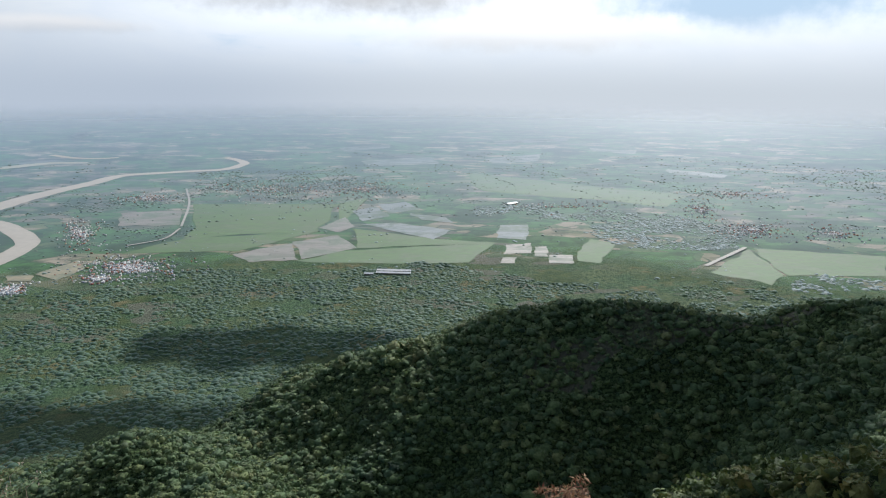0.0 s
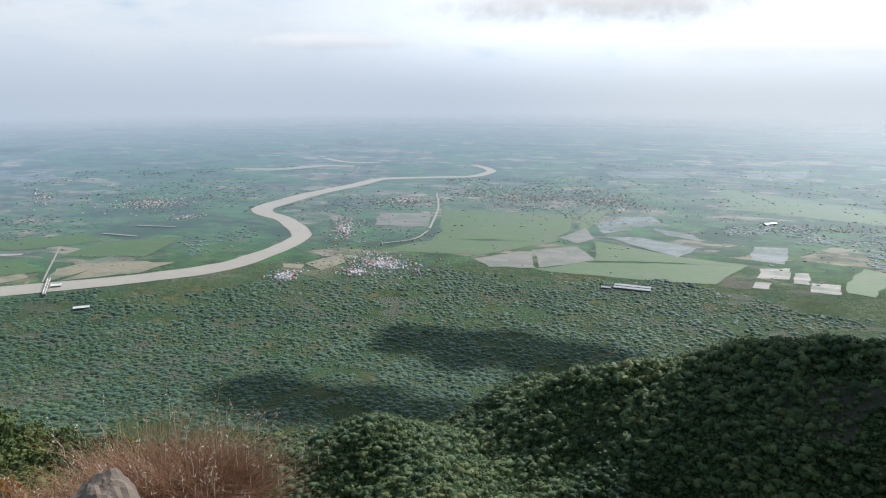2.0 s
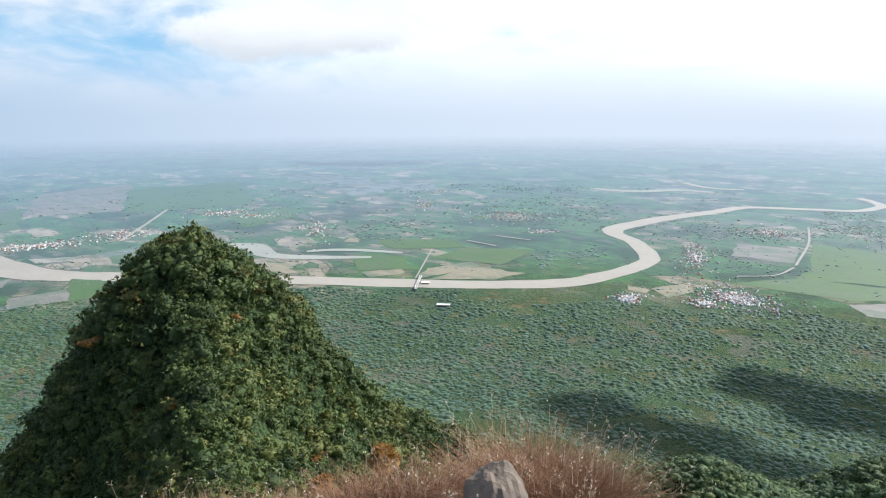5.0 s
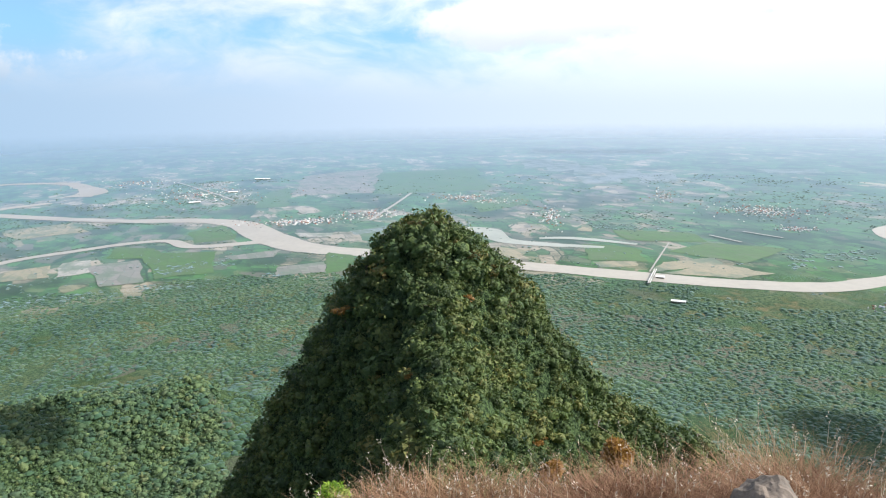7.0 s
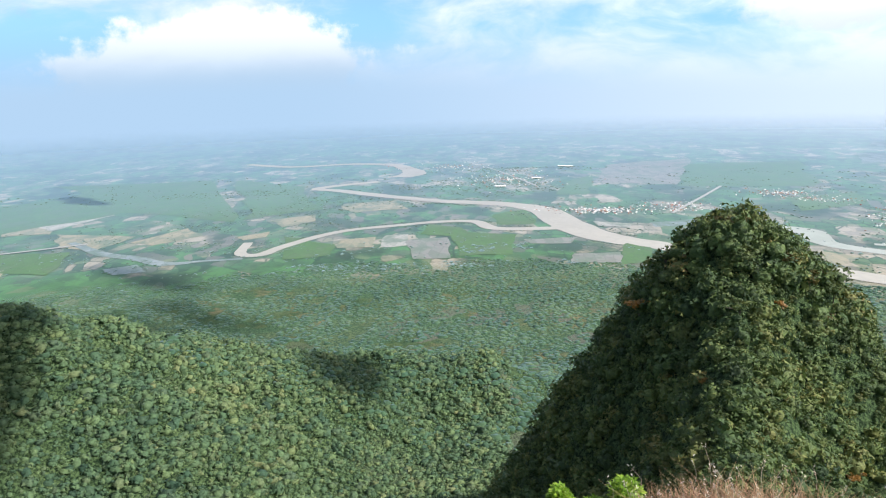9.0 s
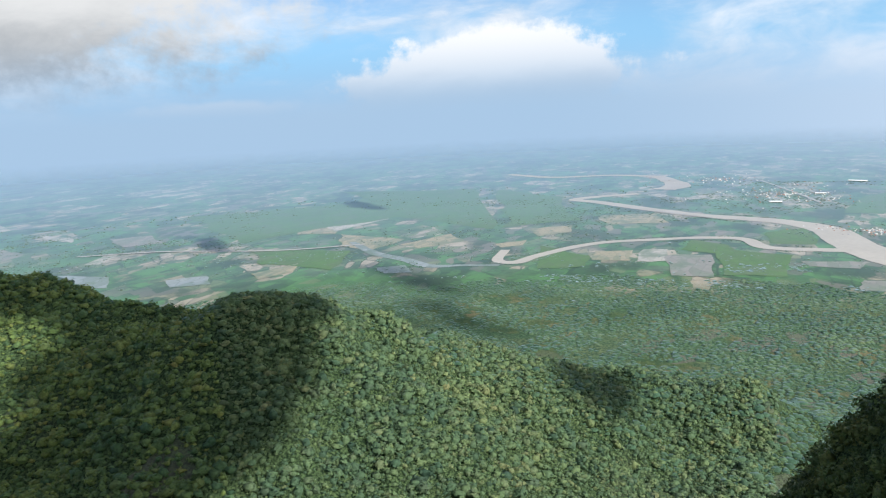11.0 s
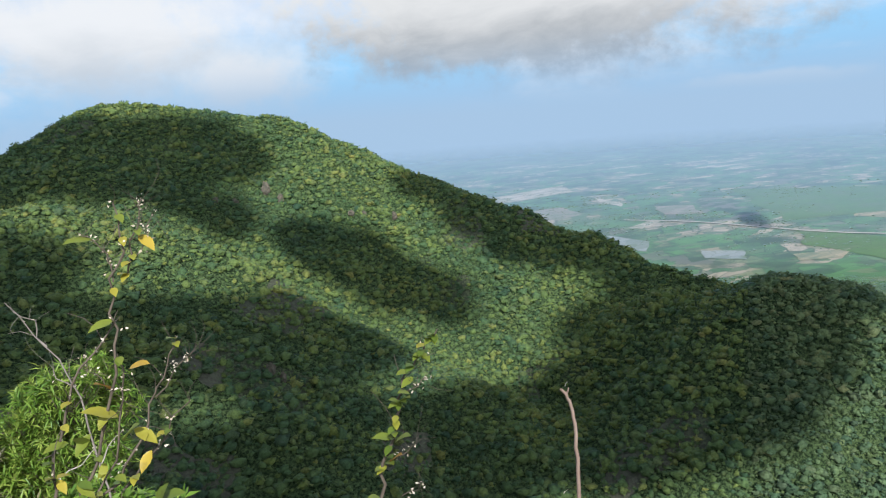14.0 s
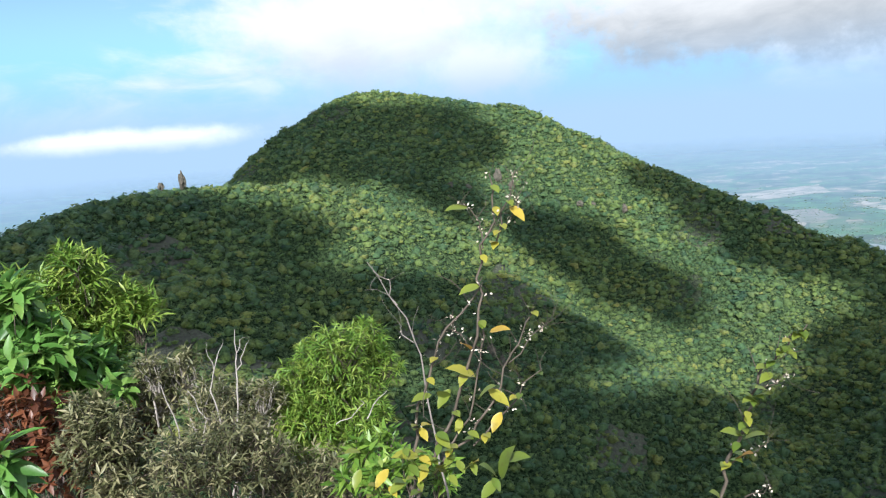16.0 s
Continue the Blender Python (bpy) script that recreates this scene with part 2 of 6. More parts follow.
def earth():
    """The one ground sheet: forest floor on the slopes, fields and wet paddies on the plain."""
    m, n = material("ground")
    g = n.add("ShaderNodeNewGeometry")
    pos = g.outputs["Position"]
    z = n.add("ShaderNodeSeparateXYZ", Vector=pos).outputs[2]
    # fields: crooked four-sided plots of two sizes
    bent = n.vmath("ADD", pos, n.vmath("MULTIPLY", n.noise(pos, 0.004, 3.0, 0.5, 1), (90.0, 90.0, 0.0)))

    def plots(size, turn):
        mp = n.add("ShaderNodeMapping", (("Rotation", (0, 0, radians(turn))), ("Scale", (1 / size, 1.7 / size, 0.0))), Vector=bent)
        v = n.add("ShaderNodeTexVoronoi", (("Scale", 1.0), ("Randomness", 0.75)), Vector=mp)
        v.voronoi_dimensions, v.distance = "2D", "CHEBYCHEV"
        return v
    a, b = plots(58.0, 24), plots(21.0, 24)
    pick = n.add("ShaderNodeSeparateColor", Color=a.outputs["Color"])
    pick2 = n.add("ShaderNodeSeparateColor", Color=b.outputs["Color"])
    which = n.math("ADD", n.math("MULTIPLY", pick.outputs[0], 0.62), n.math("MULTIPLY", pick2.outputs[0], 0.38))
    region = n.noise(pos, 0.0022, 3.0)
    which = n.math("ADD", which, n.math("MULTIPLY", n.math("SUBTRACT", region, 0.5), 0.9))
    away = n.vmath("LENGTH", n.vmath("MULTIPLY", pos, (1.0, 1.0, 0.0)))
    which = n.math("SUBTRACT", which, n.range(away, 1300.0, 3000.0, 0.0, 0.5), clamp=True)
    crop = n.ramp(which, [(0.0, (0.024, 0.056, 0.028)), (0.20, (0.045, 0.100, 0.040)), (0.40, (0.070, 0.165, 0.055)),
                          (0.54, (0.050, 0.110, 0.050)), (0.68, (0.110, 0.150, 0.075)), (0.76, (0.22, 0.195, 0.135)), (0.88, (0.30, 0.26, 0.20))])
    stripe = n.noise(n.add("ShaderNodeMapping", (("Rotation", (0, 0, radians(24))), ("Scale", (0.02, 0.25, 0.0))), Vector=bent), 1.0, 3.0)
    crop = n.mix(n.range(stripe, 0.35, 0.7, 0.0, 0.4), crop, n.mix(0.5, crop, (0.05, 0.07, 0.03)))
    for v_, wide_ in ((a, 0.03), (b, 0.05)):
        mp = v_.inputs["Vector"].links[0].from_socket
        ed = n.add("ShaderNodeTexVoronoi", (("Scale", 1.0), ("Randomness", 0.75)))
        ed.voronoi_dimensions, ed.feature = "2D", "DISTANCE_TO_EDGE"
        n.link(mp, ed.inputs["Vector"])
        line_ = n.math("MULTIPLY", n.range(ed.outputs["Distance"], wide_ * 0.5, wide_ * 1.2, 1.0, 0.0), n.range(n.noise(pos, 0.012, 3.0), 0.45, 0.6, 0.0, 0.85))
        crop = n.mix(line_, crop, (0.028, 0.055, 0.026))
    scrub = n.noise(pos, 0.011, 6.0, 0.65)
    crop = n.mix(n.range(scrub, 0.50, 0.60, 0.0, 0.8), crop, (0.030, 0.052, 0.028))
    crop = n.mix(n.range(n.noise(pos, 0.045, 5.0, 0.7), 0.50, 0.62, 0.0, 0.55), crop, (0.034, 0.056, 0.030))
    floor = n.mix(n.noise(pos, 0.35, 6.0), (0.028, 0.056, 0.028), (0.052, 0.088, 0.040))
    reach = n.math("ADD", n.vmath("LENGTH", n.vmath("MULTIPLY", pos, (1.0, 1.0, 0.0))), n.math("MULTIPLY", n.math("SUBTRACT", n.noise(pos, 0.006, 3.0), 0.5), 220.0))
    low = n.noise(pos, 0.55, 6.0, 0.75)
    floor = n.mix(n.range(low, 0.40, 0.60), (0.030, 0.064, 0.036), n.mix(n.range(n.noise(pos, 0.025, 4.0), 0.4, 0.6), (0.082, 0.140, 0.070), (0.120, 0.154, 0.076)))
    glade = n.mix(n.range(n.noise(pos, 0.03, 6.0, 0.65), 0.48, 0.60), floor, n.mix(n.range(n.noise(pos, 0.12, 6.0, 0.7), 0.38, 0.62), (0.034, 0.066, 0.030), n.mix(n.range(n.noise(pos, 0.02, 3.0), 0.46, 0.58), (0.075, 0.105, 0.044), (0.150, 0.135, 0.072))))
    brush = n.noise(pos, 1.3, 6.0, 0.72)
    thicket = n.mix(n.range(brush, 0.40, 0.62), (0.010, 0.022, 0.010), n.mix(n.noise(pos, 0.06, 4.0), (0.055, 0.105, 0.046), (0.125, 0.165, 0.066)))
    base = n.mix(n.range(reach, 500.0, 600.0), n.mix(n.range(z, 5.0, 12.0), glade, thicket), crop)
    soil = n.mix(n.noise(pos, 9.0, 7.0, 0.7), (0.09, 0.06, 0.035), (0.30, 0.21, 0.13))
    base = n.mix(n.range(n.vmath("LENGTH", n.vmath("MULTIPLY", pos, (1.0, 1.0, 0.0))), 14.0, 7.0), base, n.mix(n.range(n.noise(pos, 1.4, 5.0), 0.5, 0.66), soil, floor))
    wet = n.math("MULTIPLY", n.range(pick2.outputs[1], 0.78, 0.84), n.range(n.noise(pos, 0.003, 2.0), 0.42, 0.56))
    base = n.mix(n.math("MULTIPLY", wet, 0.7), base, (0.13, 0.125, 0.105))
    # bluish sheen from 500 m outward imitates haze over the plain
    finish(n, base, haze_rough(n, reach), bump=n.math("MULTIPLY", n.math("ADD", brush, low), n.range(reach, 520.0, 600.0, 1.0, 0.0)), bump_strength=0.9, bump_distance=0.9, sheen=n.math("MULTIPLY", n.range(reach, 500.0, 700.0, 0.0, 1.0), n.range(reach, 1000.0, 3200.0, 1.0, 0.7)), sheen_rough=0.22, sheen_tint=(0.56, 0.76, 1.0),
           spec=n.range(reach, 500.0, 900.0, 0.06, 0.3), solid=n.range(away, 900.0, 3600.0, 1.0, 0.0))   # the far rim turns transparent, in place of haze
    return m


def plain_mat(name, a, b, scale, rough=0.72, sheen=1.0, spec=0.4, bump=0.0, strips=0.0):
    m, n = material(name)
    pos = n.add("ShaderNodeNewGeometry").outputs["Position"]
    t = n.noise(pos, scale, 6.0, 0.6)
    c = n.mix(n.range(t, 0.3, 0.7), a, b)
    if strips:
        mp = n.add("ShaderNodeMapping", (("Rotation", (0, 0, radians(27))), ("Scale", (1 / strips, 3.2 / strips, 0.0))), Vector=pos)
        v = n.add("ShaderNodeTexVoronoi", (("Scale", 1.0), ("Randomness", 0.6)), Vector=mp)
        v.voronoi_dimensions, v.distance = "2D", "CHEBYCHEV"
        lot = n.add("ShaderNodeSeparateColor", Color=v.outputs["Color"])
        c = n.mix(n.range(lot.outputs[0], 0.0, 1.0, 0.0, 0.5), c, n.mix(n.range(lot.outputs[1], 0.35, 0.65), b, (0.06, 0.10, 0.045)))
        ed = n.add("ShaderNodeTexVoronoi", (("Scale", 1.0), ("Randomness", 0.6)), Vector=mp)
        ed.voronoi_dimensions, ed.feature = "2D", "DISTANCE_TO_EDGE"
        c = n.mix(n.range(ed.outputs["Distance"], 0.0, 0.05, 0.5, 0.0), c, (0.04, 0.065, 0.03))
        c = n.mix(n.range(n.noise(pos, 0.03, 6.0, 0.65), 0.48, 0.62, 0.0, 0.75), c, n.mix(n.noise(pos, 0.1, 4.0), (0.045, 0.090, 0.042), (0.10, 0.135, 0.07)))
    c = n.mix(n.range(n.noise(pos, scale * 9, 4.0), 0.35, 0.75, 0.0, 0.3), c, n.mix(0.5, b, (0.02, 0.02, 0.015)))
    # transparency by distance imitates haze over far fields and water
    haze_fade = None
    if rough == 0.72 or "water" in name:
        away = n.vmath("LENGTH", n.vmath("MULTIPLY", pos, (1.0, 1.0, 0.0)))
        haze_fade = n.range(away, 900.0, 3600.0, 1.0, 0.0)
    # field sheen steered by distance, again in place of haze
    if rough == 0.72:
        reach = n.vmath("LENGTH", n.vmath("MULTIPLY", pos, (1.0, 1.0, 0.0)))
        rough, sheen = haze_rough(n, reach), n.range(reach, 600.0, 1000.0, 0.85 * sheen, 0.9)
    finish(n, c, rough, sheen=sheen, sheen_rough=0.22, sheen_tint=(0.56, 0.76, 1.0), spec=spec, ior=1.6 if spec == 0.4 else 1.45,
           bump=t if bump else None, bump_strength=0.5, bump_distance=bump, solid=haze_fade)
    return m


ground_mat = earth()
# the sheen on water, fields and roads is haze put into the surface
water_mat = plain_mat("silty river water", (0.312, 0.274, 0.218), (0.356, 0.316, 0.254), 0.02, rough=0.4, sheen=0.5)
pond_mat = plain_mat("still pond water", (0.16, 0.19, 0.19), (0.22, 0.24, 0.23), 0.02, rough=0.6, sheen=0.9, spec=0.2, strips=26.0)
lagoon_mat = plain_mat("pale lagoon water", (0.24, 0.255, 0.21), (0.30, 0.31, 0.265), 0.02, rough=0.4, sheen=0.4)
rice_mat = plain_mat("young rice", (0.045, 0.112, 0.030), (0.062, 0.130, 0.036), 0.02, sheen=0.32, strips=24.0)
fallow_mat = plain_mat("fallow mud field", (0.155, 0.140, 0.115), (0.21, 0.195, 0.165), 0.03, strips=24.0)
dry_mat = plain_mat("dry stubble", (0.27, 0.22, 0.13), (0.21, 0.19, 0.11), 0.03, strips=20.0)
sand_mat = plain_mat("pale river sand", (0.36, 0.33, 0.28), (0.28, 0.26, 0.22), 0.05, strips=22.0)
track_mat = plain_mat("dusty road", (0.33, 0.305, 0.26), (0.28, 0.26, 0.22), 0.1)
roof_white = plain_mat("pale sheet roof", (0.82, 0.82, 0.80), (0.76, 0.76, 0.74), 0.3, rough=0.5, sheen=0.1)
rock_mat = plain_mat("weathered grey rock", (0.215, 0.165, 0.125), (0.11, 0.088, 0.07), 5.0, rough=0.85, sheen=0.0, bump=0.06)


def house_mat():
    m, n = material("village roofs and walls")
    r = n.add("ShaderNodeNewGeometry").outputs["Random Per Island"]
    c = n.ramp(r, [(0.0, (0.62, 0.62, 0.60)), (0.25, (0.34, 0.35, 0.36)), (0.42, (0.30, 0.17, 0.11)), (0.58, (0.20, 0.20, 0.20)),
                   (0.72, (0.70, 0.69, 0.66)), (0.85, (0.22, 0.28, 0.34)), (0.93, (0.36, 0.12, 0.09))], step=True)
    finish(n, c, 0.6, sheen=0.1)
    return m


houses_mat = house_mat()


# ---------------------------------------------------------------- mesh helpers
def link_mesh(name, verts, faces, mat, parent=None, label="", smooth=False, attrs=()):
    """One mesh object from arrays of corners and of equally sided faces."""
    verts, faces = np.asarray(verts, np.float32), np.asarray(faces, np.int32)
    k = faces.shape[1]
    me = bpy.data.meshes.new(name)
    me.vertices.add(len(verts))
    me.vertices.foreach_set("co", verts.ravel())
    me.loops.add(faces.size)
    me.loops.foreach_set("vertex_index", faces.ravel())
    me.polygons.add(len(faces))
    me.polygons.foreach_set("loop_start", np.arange(0, faces.size, k, dtype=np.int32))
    if smooth:
        me.polygons.foreach_set("use_smooth", np.ones(len(faces), bool))
    for key, values in attrs:
        me.attributes.new(key, "FLOAT", "POINT").data.foreach_set("value", np.asarray(values, np.float32))
    me.update(calc_edges=True)
    me.validate()
    me.materials.append(mat)
    ob = new(name, me)
    if parent:
        ob.parent = parent
    if label:
        ob["label"] = label
    return ob


def part(name, bm, mat, parent=None, label="", smooth=False):
    me = bpy.data.meshes.new(name)
    if smooth:
        for f in bm.faces:
            f.smooth = True
    bm.to_mesh(me)
    bm.free()
    me.materials.append(mat)
    ob = new(name, me)
    if parent:
        ob.parent = parent
    if label:
        ob["label"] = label
    return ob


def unit(a):
    return a / (np.linalg.norm(a, axis=-1, keepdims=True) + 1e-9)


def rnd(*shape):
    return np.random.random(shape)


def ico(level):
    bm = bmesh.new()
    bmesh.ops.create_icosphere(bm, subdivisions=level, radius=1)
    v = np.array([p.co[:] for p in bm.verts])
    f = np.array([[p.index for p in q.verts] for q in bm.faces])
    bm.free()
    return v, f


def crown(level, leaves, size, lobes=7, core=0.80, tall=0.85):
    """A tree crown of radius 1: a lumpy core under clumps of loose leaf sprays, uneven and gappy."""
    v, f = ico(level)
    f = f[v[f][:, :, 2].max(1) > -0.30]
    used = np.unique(f)
    f, v = np.searchsorted(used, f), v[used]
    knob = unit(np.random.normal(size=(lobes, 3)) * [1, 1, 0.7] + [0, 0, 0.4])
    wide = 0.26 + 0.20 * rnd(lobes)
    v = v * (core * (0.48 + 0.46 * np.max(np.clip(v @ knob.T, 0, 1) ** 5, axis=1)) + 0.16 * (rnd(len(v)) - 0.5))[:, None]
    pick = np.arange(leaves) % lobes
    d = unit(np.random.normal(size=(leaves, 3)) + knob[pick] * 0.9 + [0, 0, 0.45])
    c = knob[pick] * (0.66 - 0.3 * (wide[pick] - 0.26))[:, None] + d * (wide[pick] * (0.8 + 0.4 * rnd(leaves)))[:, None]
    n = unit(d + np.random.normal(size=d.shape) * 0.42)
    a = unit(np.cross(n, np.random.normal(size=d.shape)))
    b_ = np.cross(n, a)
    s = size * (0.6 + 0.8 * rnd(leaves))[:, None]
    tri = np.stack([c + a * s, c - a * s * 0.5 + b_ * s * 0.75, c - a * s * 0.5 - b_ * s * 0.75], 1).reshape(-1, 3)
    faces = np.vstack([f, len(v) + np.arange(3 * leaves).reshape(-1, 3)])
    out = np.vstack([v, tri])
    out[:, 2] *= tall
    return out, faces


def tuft_crown(leaves, size):
    """A far crown: a five-sided ragged dome with a few leaf sprays."""
    a = np.arange(5) * 1.2566 + rnd(5) * 0.6
    r = 0.7 + 0.45 * rnd(5)
    v = np.vstack([np.stack([np.cos(a) * r, np.sin(a) * r, -0.25 + 0.15 * rnd(5)], 1),
                   np.stack([np.cos(a + 0.6) * r * 0.6, np.sin(a + 0.6) * r * 0.6, 0.45 + 0.3 * rnd(5)], 1)])
    f = np.array([q for k in range(5) for m in [(k + 1) % 5] for q in ((k, m, 5 + k), (m, 5 + m, 5 + k))] + [(5, 6, 7), (5, 7, 8), (5, 8, 9)])
    d = unit(np.random.normal(size=(leaves, 3)) + [0, 0, 0.6])
    t = unit(np.cross(d, np.random.normal(size=d.shape)))
    q = np.cross(d, t)
    tri = np.stack([d * 0.85 + t * size, d * 0.8 - t * size * 0.5 + q * size, d * 0.8 - t * size * 0.5 - q * size], 1).reshape(-1, 3)
    return np.vstack([v, tri]), np.vstack([f, len(v) + np.arange(3 * leaves).reshape(-1, 3)])


FULL = [crown(1, 100, 0.15, 16, 0.72) for _ in range(9)]
MID = [crown(1, 34, 0.22) for _ in range(8)]
HILL = [crown(0, 16, 0.25, 8, 0.96) for _ in range(16)]
BROAD = [crown(0, 11, 0.27, 7, 0.95) for _ in range(14)]
TINY = [tuft_crown(3, 0.34) for _ in range(10)]


def grove(name, spots, radii, kinds, mat, label, category="trees", tint=None, flat=1.0):
    """Many crowns joined into one object of stuff. spots: where the crown's middle is."""
    spots, radii = np.asarray(spots), np.asarray(radii)
    which = np.random.randint(len(kinds), size=len(spots))
    tint = np.clip(np.random.normal(0.45, 0.115, len(spots)), 0, 1) if tint is None else tint
    vs, fs, ts, base = [], [], [], 0
    for k, (v, f) in enumerate(kinds):
        i = np.flatnonzero(which == k)
        if not len(i):
            continue
        a = rnd(len(i)) * 6.283
        s = radii[i]
        h = s * (0.8 + 0.5 * rnd(len(i))) * flat
        x = v[None, :, 0] * np.cos(a)[:, None] - v[None, :, 1] * np.sin(a)[:, None]
        y = v[None, :, 0] * np.sin(a)[:, None] + v[None, :, 1] * np.cos(a)[:, None]
        p = np.stack([x * s[:, None], y * s[:, None], np.broadcast_to(v[None, :, 2], x.shape) * h[:, None]], 2) + spots[i][:, None]
        vs.append(p.reshape(-1, 3))
        fs.append((f[None] + (base + np.arange(len(i)) * len(v))[:, None, None]).reshape(-1, 3))
        ts.append(np.repeat(tint[i], len(v)))
        base += len(i) * len(v)
    ob = link_mesh(name, np.vstack(vs), np.vstack(fs), mat, smooth=True, attrs=[("tint", np.concatenate(ts))])
    return tagged(ob, label, category, kind="stuff")


# ---------------------------------------------------------------- the mountain and the plain
def spot(az, el, far):
    """A point seen from the summit: azimuth from +y to the left, elevation, and level distance."""
    return (-far * math.sin(radians(az)), far * math.cos(radians(az)), H + far * math.tan(radians(el)))


def lattice(x, y, seed):
    """Smooth value noise, in -1 to 1."""
    ix, iy = np.floor(x).astype(np.int64), np.floor(y).astype(np.int64)
    fx, fy = x - ix, y - iy
    fx, fy = fx * fx * (3 - 2 * fx), fy * fy * (3 - 2 * fy)

    def h(i, j):
        k = (i * 374761393 + j * 668265263 + seed * 974634541) & 0x7FFFFFFF
        k = ((k ^ (k >> 13)) * 1274126177) & 0x7FFFFFFF
        return ((k ^ (k >> 16)) & 0xFFFF) / 32767.5 - 1
    return (h(ix, iy) * (1 - fx) + h(ix + 1, iy) * fx) * (1 - fy) + (h(ix, iy + 1) * (1 - fx) + h(ix + 1, iy + 1) * fx) * fy


def fbm(x, y, size, seed=1, octaves=4):
    total, amp = 0.0, 1.0
    for k in range(octaves):
        total = total + amp * lattice(x / size, y / size, seed + k)
        size, amp = size / 2.1, amp * 0.5
    return total / 1.9


# crest lines: (azimuth, elevation, distance), how steep their flanks fall, how broad the crest is
RIDGES = [
    ("east ridge", 1.3, 7, [(290, -9, 45), (306, -11, 110), (318, -12.8, 160), (327, -15.0, 190), (333, -16.5, 200), (342, -17.1, 205),
                             (350, -17.5, 208), (354, -19.0, 209)]),
    ("east spur", 0.62, 5, [(353, -18.8, 209), (356.3, -20.1, 210), (362, -21.7, 213), (366.7, -23.4, 216), (371.5, -25.2, 220), (376, -26.8, 226)]),
    ("east shoulder", 1.2, 2, [(300, -18, 22), (314, -21.5, 27), (325.7, -25.9, 30), (331.6, -28.2, 31.5), (334.3, -29.7, 33), (336.2, -31.6, 35), (340, -35, 38)]),
    ("knoll", 0.8, 8, [(18, -33, 150), (22, -28.6, 185), (25.5, -26.5, 195), (31, -28.5, 200)]),
    ("pinnacle", 1.6, 6, [(67.2, -10.4, 150), (65.5, -10.6, 150), (61, -13.8, 151), (57.5, -17.9, 152), (51.4, -22.0, 156), (46, -24.6, 160), (40, -27.3, 168)]),
    ("saddle", 1.8, 4, [(66.5, -12, 148), (66, -26, 100), (64, -38, 60)]),
    ("west spur", 0.72, 10, [(80, -24.4, 295), (83, -22.6, 290), (87, -21.2, 282), (97, -20.0, 270), (107.6, -18.1, 256), (112, -16.6, 250),
                             (117, -15.1, 242), (121.6, -13.7, 236), (125.5, -13.2, 236), (128, -14.0, 245), (133, -14.6, 262)]),
    ("south mountain", 0.70, 7, [(128, -14.4, 300), (132, -13.9, 310), (137, -11.7, 325), (140.5, -9.7, 335), (147.8, -6.5, 352), (153, -4.3, 366),
                                  (158, -1.65, 380), (163.7, 0.55, 392), (167.8, 1.7, 400), (172.4, 2.5, 402), (175.3, 2.6, 398), (176.8, 0.9, 392),
                                  (179.4, -2.2, 384), (183, -4.0, 376), (188.4, -7, 368), (197, -10, 350)]),
    ("south spur", 0.66, 7, [(222, -12, 90), (210, -8.2, 165), (201, -5.8, 205), (194.6, -4.2, 232), (188.7, -3.7, 250), (184, -3.9, 256),
                             (179.7, -4.4, 258), (174.6, -6.8, 255), (170, -9.6, 250), (164, -13.5, 240), (157, -17.7, 225), (150, -21.5, 210)]),
]


def crest_height(x, y, slope, broad, line):
    pts = np.array([spot(*p) for p in line])
    best = np.full(x.shape, -1e9)
    for a, b in zip(pts[:-1], pts[1:]):
        ab = b[:2] - a[:2]
        u = np.clip(((x - a[0]) * ab[0] + (y - a[1]) * ab[1]) / (ab @ ab), 0, 1)
        dist = np.hypot(x - a[0] - u * ab[0], y - a[1] - u * ab[1])
        best = np.maximum(best, a[2] + u * (b[2] - a[2]) - slope * (np.sqrt(dist ** 2 + broad ** 2) - broad))
    return best


def height(x, y):
    x, y = np.asarray(x, float), np.asarray(y, float)
    far = np.hypot(x, y)
    base = 42 * np.exp(-(far / 215) ** 2) + 2.2 * np.exp(-(far / 480) ** 2) * (1 + fbm(x, y, 60, 30))
    summit = 138.35 - 0.10 * np.minimum(far, 3.6) - 0.85 * np.clip(far - 3.6, 0, 4) - 1.45 * np.clip(far - 7.6, 0, 400)
    layers = [base, summit]
    rough = fbm(x, y, 55, 3) * 9 + (0.30 - np.abs(fbm(x, y, 34, 13))) * 6 + fbm(x, y, 19, 9) * 3.5
    for name, slope, broad, line in RIDGES:
        crest = crest_height(x, y, slope, broad, line)
        drop = np.clip((crest_height(x, y, 0.0, 1, line) - crest) / 22, 0, 1)
        layers.append(crest + rough * drop)
    z = np.array(layers)
    top = z.max(0)
    k = 4.0
    blend = top + np.log(np.exp(np.clip((z - top) / k, -30, 0)).sum(0)) * k
    near = np.clip((far - 6) / 20, 0, 1)
    z = top * (1 - near) + blend * near
    fade = np.clip((700 - far) / 150, 0, 1)
    def mound(az, at, wide, tall):
        mx, my, _ = spot(az, 0, at)
        return tall * np.exp(-((x - mx) ** 2 + (y - my) ** 2) / wide ** 2)
    hummocks = [mound(41, 3.8, 0.8, 0.17), mound(50, 3.7, 0.7, 0.06), mound(67, 3.8, 0.8, 0.05), mound(199, 3.8, 0.9, 0.22), mound(188, 3.5, 0.8, 0.05), mound(178, 3.4, 0.8, 0.08)]
    z = z + np.maximum.reduce(hummocks)
    return z * fade + fbm(x, y, 1.3, 50) * 0.05 * (far < 12)


